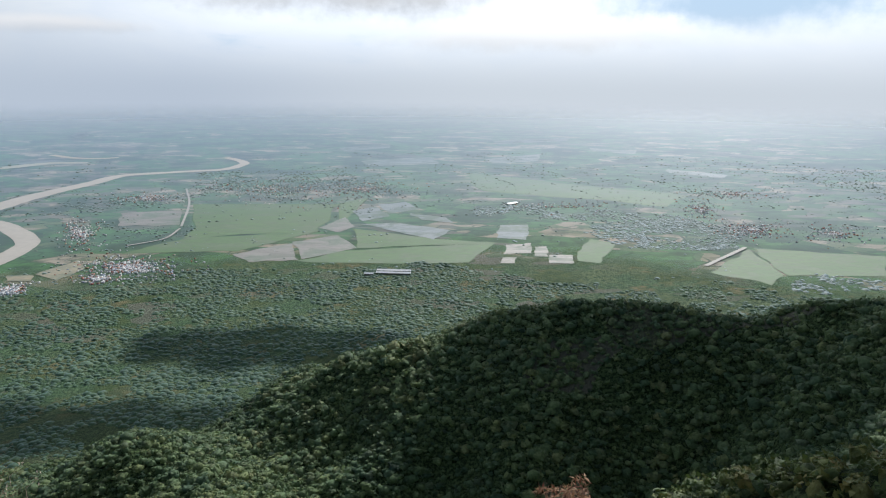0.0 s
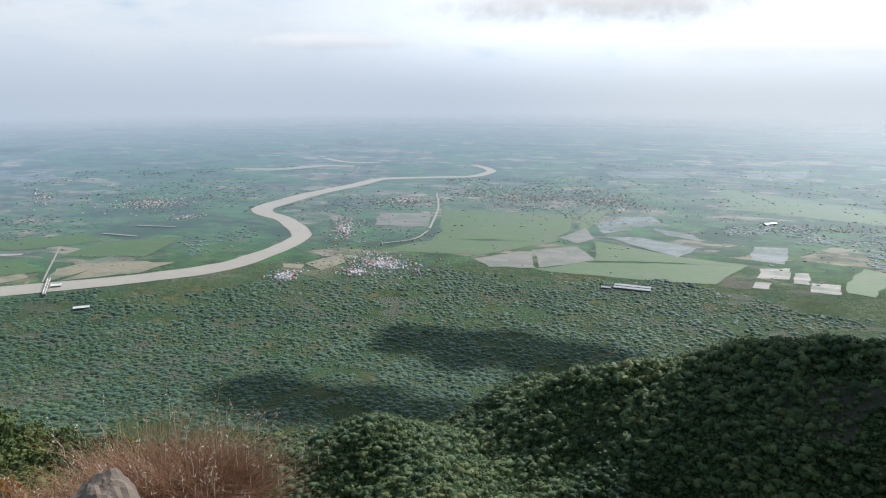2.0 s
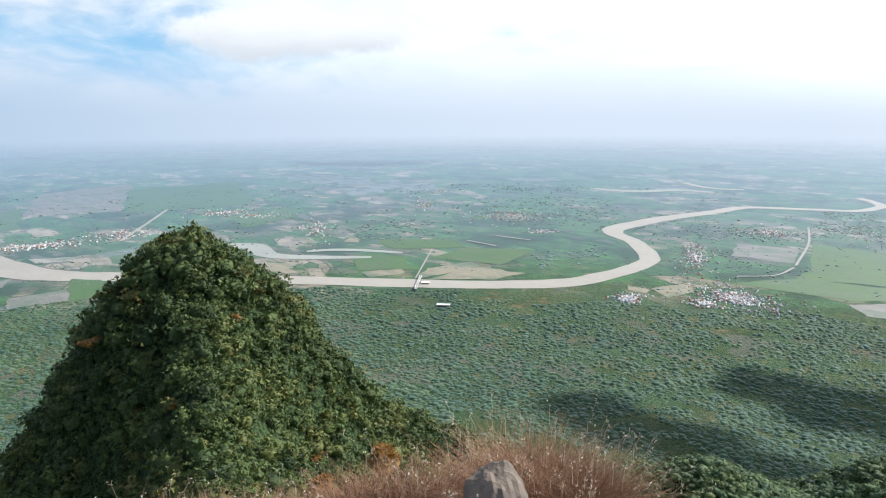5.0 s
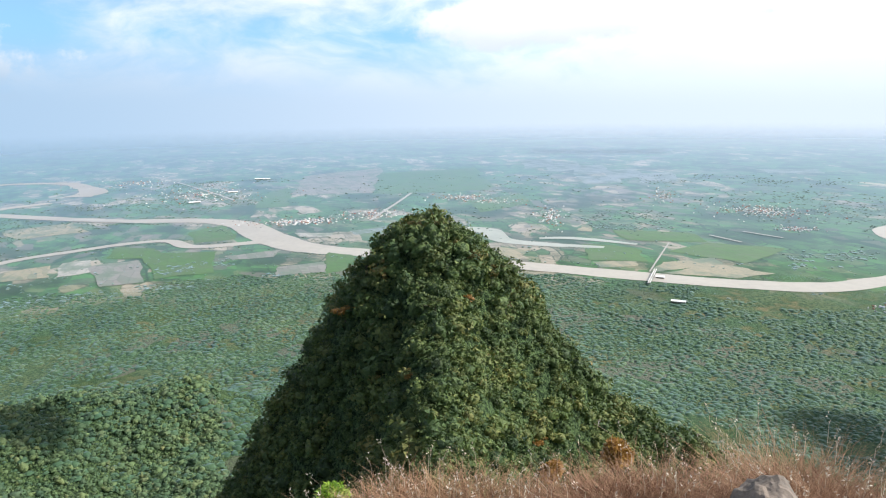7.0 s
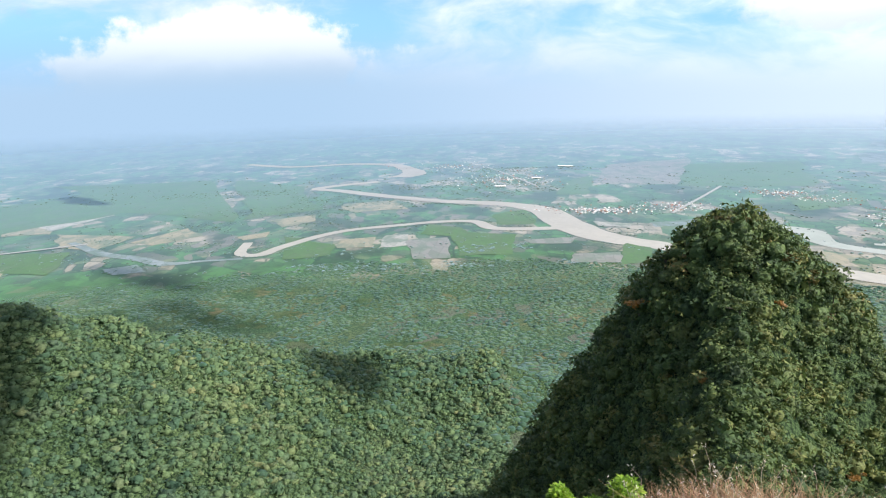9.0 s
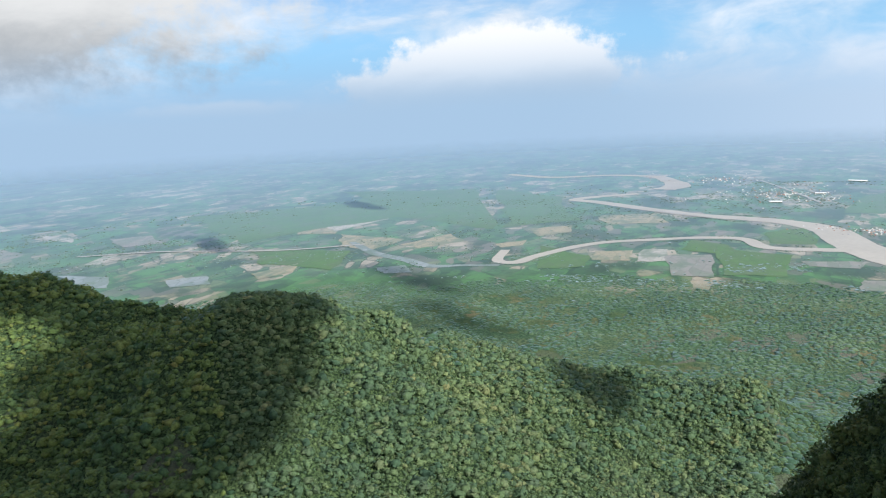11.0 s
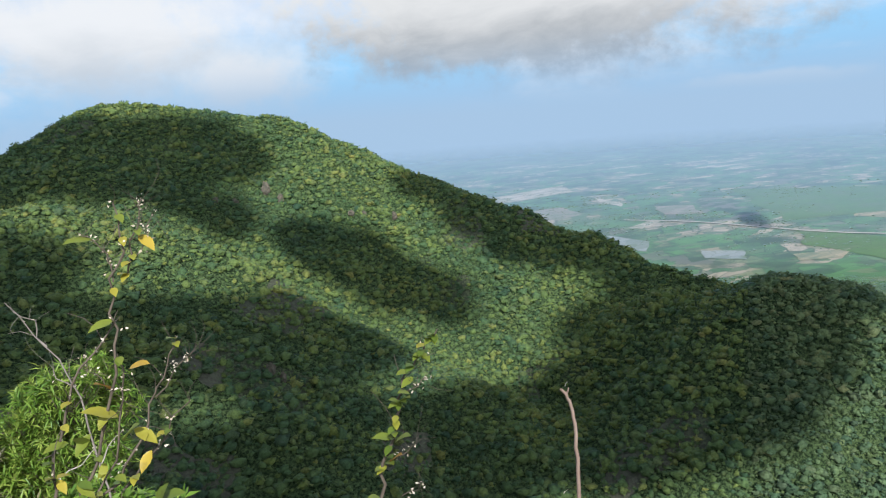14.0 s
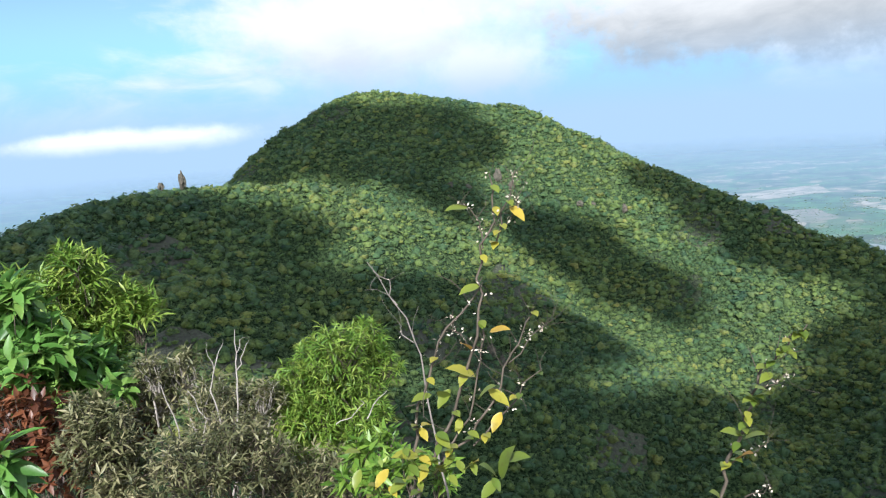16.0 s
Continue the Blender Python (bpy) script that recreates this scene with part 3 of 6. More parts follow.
def ground_sheet():
    az = np.linspace(0, 2 * math.pi, 480, endpoint=False)
    far = np.concatenate([[0.004, 0.3], np.geomspace(0.8, 60, 56), np.linspace(63, 420, 110), np.geomspace(427, 4960, 34)])
    A, D = np.meshgrid(az, far)
    x, y = -D * np.sin(A), D * np.cos(A)
    v = np.stack([x, y, height(x, y)], 2).reshape(-1, 3)
    r, c = np.meshgrid(np.arange(len(far) - 1), np.arange(len(az)), indexing="ij")
    c2 = (c + 1) % len(az)
    n = len(az)
    f = np.stack([r * n + c, (r) * n + c2, (r + 1) * n + c2, (r + 1) * n + c], 2).reshape(-1, 4)
    f = f[:, ::-1]
    v = np.vstack([v, [[0, 0, float(height(0.0, 0.0))]]])
    hub = len(v) - 1
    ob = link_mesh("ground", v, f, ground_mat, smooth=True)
    return tagged(ob, "green patchwork plain below wooded mountain slopes", "ground", kind="structure")


ground_sheet()


def ribbon(name, points, widths, mat, label, category, lift=0.25, kind="structure", steps=10):
    """A strip along a smooth line over the plain, with banks a little uneven."""
    p = np.array(points, float)
    wd = np.broadcast_to(np.asarray(widths, float), (len(p),))
    q = np.vstack([2 * p[0] - p[1], p, 2 * p[-1] - p[-2]])
    c, ww = [], []
    for i in range(len(p) - 1):
        for s in np.arange(steps) / steps:
            a, b, d, e = q[i], q[i + 1], q[i + 2], q[i + 3]
            c.append(0.5 * (2 * b + (d - a) * s + (2 * a - 5 * b + 4 * d - e) * s * s + (3 * b - a - 3 * d + e) * s ** 3))
            ww.append(wd[i] * (1 - s) + wd[i + 1] * s)
    c, ww = np.array(c + [p[-1]]), np.array(ww + [wd[-1]])
    tan = np.gradient(c, axis=0)
    nor = np.stack([-tan[:, 1], tan[:, 0]], 1) / (np.linalg.norm(tan, axis=1)[:, None] + 1e-9)
    j1 = 1 + 0.16 * fbm(c[:, 0], c[:, 1], 18, 5)
    j2 = 1 + 0.16 * fbm(c[:, 0], c[:, 1], 18, 8)
    left, right = c + nor * (ww * j1 / 2)[:, None], c - nor * (ww * j2 / 2)[:, None]
    v = np.vstack([left, right])
    z = height(v[:, 0], v[:, 1]) + lift
    n = len(c)
    i = np.arange(n - 1)
    ob = link_mesh(name, np.column_stack([v, z]), np.stack([i, n + i, n + i + 1, i + 1], 1), mat)
    return tagged(ob, label, category, kind=kind)



RIVER = [(-358, 1190), (-334, 1166), (-306, 1115), (-316, 1048), (-361, 1020), (-431, 977), (-443, 907), (-460, 810), (-462, 718), (-448, 679),
         (-403, 649), (-353, 597), (-336, 561), (-333, 500), (-343, 449), (-383, 400), (-425, 364), (-474, 324), (-514, 289), (-560, 245),
         (-618, 198), (-668, 157), (-740, 138), (-825, 127), (-880, 85), (-925, 0), (-998, -82), (-1051, -136), (-1078, -171), (-1110, -143), (-1144, -84)]
WIDE = [14, 14, 15, 17, 18, 20, 22, 26, 27, 22, 19, 19, 19, 22, 26, 27, 27, 27, 27, 28, 30, 36, 42, 34, 27, 24, 22, 21, 20, 20, 18]
ribbon("river", RIVER, WIDE, water_mat, "broad winding brown silty river across the plain", "river")
ribbon("river_far", [(-1195, -50), (-1250, -30), (-1330, -45), (-1405, -75), (-1445, -161), (-1425, -270), (-1502, -377)], [38, 44, 30, 26, 24, 24, 20], water_mat, "far bend of the brown river", "river")
CHANNEL = [(-712, 130), (-721, 65), (-764, 45), (-770, 8), (-756, -40), (-739, -86), (-708, -117), (-665, -142), (-634, -156), (-641, -175), (-691, -180)]
ribbon("side_channel", CHANNEL, [16, 16, 14, 13, 12, 12, 12, 12, 14, 11, 9], water_mat, "narrow brown side channel of the river", "river", lift=0.33)
ribbon("stream", [(-720, -365), (-661, -309), (-637, -268), (-610, -233), (-616, -201), (-620, -168)], [8, 13, 13, 14, 7, 6], pond_mat, "grey stream between the fields", "river")
ribbon("lagoon", [(-690, 300), (-681, 328), (-655, 350), (-605, 340), (-568, 362), (-529, 404)], [14, 24, 26, 20, 18, 9], lagoon_mat, "pale oxbow lagoon beside the river", "water")

ribbon('shallow_water', [(-722, 1020), (-649, 1032), (-600, 1099), (-543, 1109)], [14, 30, 26, 12], lagoon_mat, 'pale shallow water beyond the fields', 'water')
ribbon('far_channel', [(-654, 1211), (-594, 1170), (-549, 1168), (-530, 1183)], [12, 14, 14, 12], water_mat, 'far thin reach of the brown river', 'river')
ribbon('far_pool', [(-788, 1566), (-800, 1620), (-804, 1660)], [20, 34, 20], pond_mat, 'far pale pool on the plain', 'water')
ribbon('lagoon_arm', [(-594, 375), (-583, 397), (-559, 418), (-524, 438)], [7, 12, 12, 6], lagoon_mat, 'pale oxbow lagoon beside the river', 'water', lift=0.34)

FIELD = {"rice": (rice_mat, "bright green young rice field"), "fallow": (fallow_mat, "bare grey-brown fallow field"), "dry": (dry_mat, "dry straw-coloured stubble field"),
         "wet": (pond_mat, "flooded pale grey paddy field"), "sand": (sand_mat, "pale sandy ground with bare patches")}
field_count = 0


def field(sort, corners):
    """A crooked plot, cut into strips, laid on the plain."""
    global field_count
    field_count += 1
    mat, label = FIELD[sort]
    a, b, c, d = [np.array(p, float) for p in corners]
    n = 9
    lift = 0.16 if min(np.hypot(*q) for q in (a, b, c, d)) < 720 else 0.03
    v = []
    for i in range(n):
        for j in range(n):
            s, t = i / (n - 1), j / (n - 1)
            p = (a * (1 - s) + b * s) * (1 - t) + (d * (1 - s) + c * s) * t
            span = np.linalg.norm(c - a)
            p = p + 0.035 * span * np.array([lattice(p[0] * 6 / span, p[1] * 6 / span, 3), lattice(p[0] * 6 / span, p[1] * 6 / span, 4)])
            v.append((p[0], p[1], lift + 0.002 * field_count))
    v = np.array(v)
    v[:, 2] += height(v[:, 0], v[:, 1])
    f = [(i * n + j, i * n + j + 1, (i + 1) * n + j + 1, (i + 1) * n + j) for i in range(n - 1) for j in range(n - 1)]
    tagged(link_mesh("field", v, f, mat), label, "field", kind="structure")


field('rice', [(-265, 764), (-111, 770), (-111, 629), (-220, 603)])
field('rice', [(-220, 603), (-111, 629), (-162, 556), (-250, 547)])
field('rice', [(-68, 570), (-81, 646), (4, 603), (49, 590)])
field('rice', [(-82, 559), (42, 590), (20, 523), (-111, 523)])
field('rice', [(-112, 776), (-82, 814), (-87, 771), (-96, 658)])
field('rice', [(256, 580), (352, 554), (318, 497), (245, 495)])
field('rice', [(252, 576), (245, 495), (225, 469), (196, 505)])
field('rice', [(26, 1034), (287, 849), (243, 770), (53, 868)])
field('rice', [(126, 607), (148, 597), (118, 522), (102, 530)])
field('fallow', [(-162, 546), (-126, 585), (-109, 530), (-144, 522)])
field('fallow', [(-125, 589), (-90, 616), (-68, 570), (-106, 533)])
field('fallow', [(-321, 711), (-266, 731), (-244, 658), (-298, 651)])
field('fallow', [(-113, 648), (-96, 698), (-81, 654), (-92, 629)])
field('wet', [(-92, 731), (-71, 758), (-52, 706), (-77, 680)])
field('wet', [(-70, 771), (-40, 786), (-22, 746), (-52, 720)])
field('wet', [(-75, 664), (-44, 673), (9, 642), (-6, 603)])
field('wet', [(-33, 721), (4, 702), (10, 675), (-20, 687)])
field('wet', [(54, 663), (82, 669), (74, 605), (47, 611)])
field('sand', [(54, 584), (75, 591), (72, 556), (50, 553)])
field('sand', [(77, 578), (87, 579), (83, 545), (72, 545)])
field('sand', [(85, 550), (103, 551), (99, 522), (81, 525)])
field('sand', [(47, 542), (58, 543), (55, 524), (44, 524)])
field('dry', [(-284, 485), (-273, 525), (-257, 503), (-260, 469)])
field('dry', [(-302, 481), (-283, 482), (-277, 468), (-293, 468)])
field('wet', [(103, 1519), (284, 1613), (258, 1531), (109, 1447)])
field('wet', [(-130, 1161), (-22, 1223), (-3, 1131), (-114, 1097)])
field('wet', [(72, 1196), (178, 1288), (153, 1170), (77, 1136)])
field('wet', [(279, 1393), (362, 1337), (339, 1289), (277, 1332)])
field('wet', [(-194, 1360), (-104, 1432), (-99, 1367), (-176, 1302)])
field('wet', [(337, 1082), (408, 1024), (387, 990), (326, 1044)])
field('dry', [(-434, 376), (-456, 410), (-452, 458), (-428, 447)])
field('dry', [(-427, 384), (-432, 444), (-387, 456), (-386, 419)])
field('dry', [(-487, 360), (-470, 394), (-457, 383), (-465, 352)])
field('dry', [(-634, 457), (-629, 464), (-597, 441), (-611, 431)])
field('dry', [(-578, 317), (-553, 341), (-527, 310), (-538, 301)])
field('rice', [(-553, 394), (-515, 429), (-465, 402), (-492, 361)])
field('rice', [(-594, 466), (-545, 523), (-498, 501), (-548, 443)])
field('rice', [(-498, 501), (-445, 542), (-420, 464), (-486, 444)])
field('rice', [(-857, 428), (-882, 526), (-797, 489), (-765, 400)])
field('wet', [(-1579, 966), (-1378, 1235), (-1275, 1142), (-1469, 912)])
field('wet', [(-1343, 795), (-1330, 864), (-1178, 782), (-1181, 709)])
field('wet', [(-1256, 803), (-1240, 869), (-1102, 789), (-1108, 718)])
field('wet', [(-1174, 810), (-1156, 874), (-1030, 796), (-1039, 726)])
field('wet', [(-1082, 818), (-1063, 880), (-950, 804), (-961, 736)])
field('wet', [(-997, 825), (-976, 885), (-874, 811), (-888, 745)])
field('wet', [(-1025, 717), (-998, 777), (-908, 728), (-923, 665)])
field('wet', [(-940, 1044), (-881, 1128), (-832, 1083), (-888, 1017)])
field('wet', [(-794, 1561), (-801, 1641), (-760, 1566), (-759, 1508)])
field('wet', [(-654, 1095), (-618, 1140), (-537, 1101), (-606, 1070)])
field('fallow', [(-1285, 310), (-1355, 486), (-996, 339), (-1060, 239)])
field('rice', [(-1261, 448), (-1247, 646), (-942, 506), (-984, 339)])
field('rice', [(-1081, 210), (-1142, 257), (-933, 203), (-943, 160)])
field('sand', [(-703, -49), (-707, -26), (-654, -25), (-645, -50)])
field('dry', [(-690, -92), (-698, -57), (-651, -56), (-652, -90)])
field('fallow', [(-679, -26), (-687, 13), (-595, 15), (-596, -18)])
field('fallow', [(-662, 83), (-666, 135), (-637, 124), (-643, 89)])
field('fallow', [(-597, 119), (-595, 159), (-559, 150), (-565, 110)])
field('rice', [(-714, -152), (-672, -95), (-618, -93), (-612, -132)])
field('rice', [(-756, -4), (-730, 31), (-683, 34), (-705, -15)])
field('rice', [(-634, 172), (-608, 187), (-558, 172), (-552, 148)])
field('rice', [(-806, 67), (-837, 112), (-742, 109), (-743, 67)])
field('rice', [(-1226, -633), (-1234, -369), (-806, -220), (-919, -401)])
field('rice', [(-1223, -328), (-1117, -196), (-889, -144), (-822, -212)])
field('rice', [(-714, 19), (-689, 81), (-604, 66), (-601, 20)])
field('dry', [(-772, -406), (-741, -312), (-675, -321), (-695, -368)])
field('dry', [(-820, -495), (-847, -444), (-773, -413), (-766, -464)])
field('dry', [(-711, -303), (-780, -269), (-734, -237), (-693, -274)])
field('dry', [(-817, -185), (-846, -138), (-800, -131), (-771, -163)])
field('dry', [(-920, -120), (-938, -48), (-866, -31), (-854, -98)])
field('dry', [(-722, -199), (-747, -170), (-717, -169), (-704, -189)])
field('sand', [(-832, -462), (-935, -415), (-888, -395), (-791, -422)])
field('sand', [(-744, 168), (-724, 205), (-707, 197), (-718, 168)])
field('wet', [(-724, 222), (-738, 274), (-707, 265), (-703, 221)])
field('wet', [(-610, -257), (-597, -281), (-575, -262), (-583, -238)])
field('rice', [(-908, -738), (-1060, -521), (-919, -386), (-713, -503)])
field('rice', [(-665, -461), (-676, -347), (-582, -317), (-598, -403)])
field('dry', [(-559, -390), (-608, -369), (-571, -353), (-540, -370)])
field('sand', [(-639, -1014), (-838, -1051), (-779, -949), (-635, -933)])
field('sand', [(-574, -606), (-632, -626), (-629, -608), (-581, -590)])
field('sand', [(-741, -851), (-719, -766), (-693, -745), (-711, -811)])
field('wet', [(-527, -593), (-531, -528), (-486, -493), (-491, -521)])
field('wet', [(-524, -460), (-547, -429), (-516, -405), (-498, -435)])
field('fallow', [(-575, -824), (-645, -815), (-618, -736), (-561, -722)])
field('fallow', [(-716, -706), (-747, -670), (-702, -612), (-670, -641)])
ribbon('road', [(-309, 865), (-271, 763), (-239, 648)], 2.2, track_mat, 'pale dusty road between the fields', 'road', 0.75)
ribbon('road', [(-256, 571), (-236, 598), (-237, 639)], 2, track_mat, 'pale dusty road between the fields', 'road', 0.75)
ribbon('road', [(197, 520), (251, 580)], 3.5, track_mat, 'pale dusty road between the fields', 'road', 0.75)
ribbon('road', [(-434, 376), (-515, 468)], 1.4, track_mat, 'pale dusty road between the fields', 'road', 0.75)
ribbon('road', [(-522, 569), (-480, 576)], 3, track_mat, 'pale dusty road between the fields', 'road', 0.75)
ribbon('road', [(-524, 527), (-484, 527)], 3, track_mat, 'pale dusty road between the fields', 'road', 0.75)
ribbon('road', [(-775, 262), (-900, 347), (-970, 393)], 4, track_mat, 'pale dusty road between the fields', 'road', 0.75)
ribbon('road', [(-1311, 100), (-1162, 129), (-1031, 151)], 4, track_mat, 'pale dusty road between the fields', 'road', 0.75)
ribbon('road', [(-900, 18), (-954, -49)], 2, track_mat, 'pale dusty road between the fields', 'road', 0.75)
ribbon('road', [(-610, -652), (-647, -564), (-665, -431), (-708, -343)], 5, track_mat, 'pale dusty road between the fields', 'road', 0.75)


def off_river(x, y, clear=3.0):
    """True well away from the water."""
    near = np.full(x.shape, 1e9)
    for line, half in ((RIVER, 17), (CHANNEL, 8)):
        for a, c in zip(np.array(line[:-1], float), np.array(line[1:], float)):
            ab = c - a
            u = np.clip(((x - a[0]) * ab[0] + (y - a[1]) * ab[1]) / (ab @ ab), 0, 1)
            near = np.minimum(near, np.hypot(x - a[0] - u * ab[0], y - a[1] - u * ab[1]) - half)
    return near > clear


def houses(cx, cy, ux, uy, vx, vy, count):
    """A village: small gabled houses strewn over a leaning oval."""
    vs, fs = [], []
    for k in range(int(count * 4)):
        r, a = min(1.9, abs(random.gauss(0, 0.75))), random.random() * 6.283
        x, y = cx + r * (math.cos(a) * ux + math.sin(a) * vx), cy + r * (math.cos(a) * uy + math.sin(a) * vy)
        l, wd, h, turn = random.uniform(0.42, 1.1), random.uniform(0.34, 0.66), random.uniform(0.35, 0.75), random.choice((0.4, 1.97)) + random.gauss(0, 0.15)
        c, s = math.cos(turn), math.sin(turn)
        z = float(height(x, y))
        base = len(vs)
        for px, py, pz in ((-1, -1, 0), (1, -1, 0), (1, 1, 0), (-1, 1, 0), (-1, -1, 1), (1, -1, 1), (1, 1, 1), (-1, 1, 1), (-1.08, 0, 1.55), (1.08, 0, 1.55)):
            vs.append((x + px * l * c - py * wd * s, y + px * l * s + py * wd * c, z + pz * h))
        for q in ((0, 1, 5), (0, 5, 4), (2, 3, 7), (2, 7, 6), (1, 2, 6), (1, 6, 5), (3, 0, 4), (3, 4, 7), (4, 5, 9), (4, 9, 8), (6, 7, 8), (6, 8, 9), (5, 6, 9), (7, 4, 8)):
            fs.append([base + i for i in q])
    tagged(link_mesh("village_houses", vs, fs, houses_mat), "cluster of small houses with white, grey and rusty roofs", "houses", kind="stuff")
    n = int(count * 5)
    r, a = np.minimum(1.8, np.abs(np.random.normal(0, 0.8, n))), rnd(n) * 6.283
    x, y = cx + r * (np.cos(a) * ux + np.sin(a) * vx), cy + r * (np.cos(a) * uy + np.sin(a) * vy)
    ok = off_river(x, y)
    x, y = x[ok], y[ok]
    size = 0.5 + 0.6 * rnd(len(x)) ** 2
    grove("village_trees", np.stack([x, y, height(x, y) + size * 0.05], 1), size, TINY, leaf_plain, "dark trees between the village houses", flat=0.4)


houses(-225, 504, 30, 0, -11, 27, 170)
houses(-233, 473, 13, 0, -5, 11, 40)
houses(-316, 615, 14, 0, -25, 52, 90)
houses(-329, 796, 37, 1, -12, 30, 60)
houses(-207, 869, 81, 3, -17, 74, 170)
houses(-98, 874, 62, 2, -7, 65, 110)
houses(273, 750, 13, 0, 14, 41, 45)
houses(285, 650, 31, 1, 12, 31, 90)
houses(341, 851, 61, 2, 16, 43, 40)
houses(355, 636, 25, 0, 15, 29, 40)
houses(132, 768, 98, 3, 5, 35, 40)
houses(-280, 445, 7, 0, -5, 9, 30)
houses(-280, 448, 8, 6, -5, 8, 40)
houses(-603, 690, 40, 30, -29, 34, 100)
houses(-505, 626, 15, 11, -9, 11, 30)
houses(-695, 452, 11, 8, -53, 35, 50)
houses(-764, 681, 16, 11, -46, 41, 25)
houses(-841, 455, 45, 33, -25, 14, 30)
houses(-812, 190, 11, 55, -19, 4, 110)
houses(-1119, 119, 20, 75, -91, 9, 80)
houses(-892, 443, 8, 35, -28, 13, 50)
houses(-821, 284, 7, 36, -32, 10, 40)
houses(-1339, 38, 25, 81, -85, 2, 40)


def box(bm, x0, x1, y0, y1, z0, z1):
    v = [bm.verts.new(p) for p in ((x0, y0, z0), (x1, y0, z0), (x1, y1, z0), (x0, y1, z0), (x0, y0, z1), (x1, y0, z1), (x1, y1, z1), (x0, y1, z1))]
    for q in ((3, 2, 1, 0), (4, 5, 6, 7), (0, 1, 5, 4), (1, 2, 6, 5), (2, 3, 7, 6), (3, 0, 4, 7)):
        bm.faces.new([v[i] for i in q])


def long_shed(x, y, length, wide, turn):
    """A long farm shed with low walls and a pitched pale roof."""
    shed = tagged(new("farm_shed"), "long white-roofed farm shed among green fields", "shed", group="long farm sheds")
    shed.matrix_world = pose(x, y, float(height(x, y)), 0, 0, turn)
    bm = bmesh.new()
    box(bm, -length / 2, length / 2, -wide / 2, wide / 2, 0, 1.3)
    part("wall", bm, fallow_mat, shed)
    bm = bmesh.new()
    e = wide / 2 + 0.3
    lx = length / 2 + 0.3
    v = [bm.verts.new(p) for p in ((-lx, -e, 1.3), (lx, -e, 1.3), (lx, 0, 2.2), (-lx, 0, 2.2), (-lx, e, 1.3), (lx, e, 1.3))]
    for q in ((0, 1, 2, 3), (3, 2, 5, 4), (0, 3, 4), (1, 5, 2)):
        bm.faces.new([v[i] for i in q])
    part("roof", bm, roof_white, shed)


long_shed(-34, 497, 24, 2.6, -4)
long_shed(-34, 490.5, 24, 2.6, -4)
long_shed(-51, 487, 6, 2.2, -6)
long_shed(-357, 335, 9, 3.0, 40)
long_shed(-416, 371, 6, 4.0, 42)
long_shed(-1037, 99, 15, 7, 85)
long_shed(-1122, 164, 14, 7, 80)
long_shed(-1278, 238, 26, 7, 60)
long_shed(76, 777, 14, 4, 40)

# the bridge over the river
bridge = tagged(new("bridge"), "low concrete river bridge with short piers", "bridge")
bridge.matrix_world = pose(-419, 366, 0.3, 0, 0, 133)
bm = bmesh.new()
box(bm, -22, 22, -0.9, 0.9, 1.7, 2.1)
deck = part("deck", bm, track_mat, bridge)
for k in range(7):
    bm = bmesh.new()
    box(bm, -19.5 + k * 6.5, -18.7 + k * 6.5, -0.8, 0.8, -0.3, 1.7)
    part("pier", bm, track_mat, bridge)
for s in (-0.85, 0.75):
    bm = bmesh.new()
    box(bm, -22, 22, s, s + 0.1, 2.1, 2.6)
    part("parapet", bm, roof_white, deck)


# ---------------------------------------------------------------- woods
def sight_table():
    """The steepest sight line over the crests so far, by azimuth and distance."""
    az = np.radians(np.arange(0, 360, 0.5))
    far = np.linspace(20, 1800, 700)
    A, D = np.meshgrid(az, far, indexing="ij")
    return np.maximum.accumulate((height(-D * np.sin(A), D * np.cos(A)) - H) / D, axis=1)


SIGHT = sight_table()


def hidden(x, y, z, margin=2.0):
    """True where a crest between the summit and a place covers it."""
    far = np.hypot(x, y)
    i = (np.degrees(np.arctan2(-x, y)) % 360 / 0.5).astype(int) % 720
    j = np.clip(((far * 0.985 - 20) / (1780 / 699)).astype(int), 0, 699)
    return (z + margin - H) / far < SIGHT[i, j] - 0.05


def scatter(step, az0, az1, far0, far1):
    """Places on a loose grid, step metres apart, within a sector round the summit."""
    g = np.arange(-far1, far1, step)
    x, y = np.meshgrid(g, g)
    x, y = (q.ravel() + (rnd(q.size) - 0.5) * step * 1.5 for q in (x, y))
    far, az = np.hypot(x, y), (np.degrees(np.arctan2(-x, y)) - az0) % 360
    ok = (far > far0) & (far < far1) & (az < az1 - az0)
    return x[ok], y[ok]



def wood(name, step, az0, az1, far0, far1, size, kinds, mat, label, keep=None, flat=1.0, sunk=0.22):
    x, y = scatter(step, az0, az1, far0, far1)
    z = height(x, y)
    ok = ~hidden(x, y, z)
    if keep is not None:
        ok &= keep(x, y, z)
    x, y, z = x[ok], y[ok], z[ok]
    r = size * (0.60 + 1.35 * rnd(len(x)) ** 3.0) * (1 + 0.3 * fbm(x, y, 14, 44))
    return grove(name, np.stack([x, y, z + r * sunk], 1), r, kinds, mat, label, flat=flat)


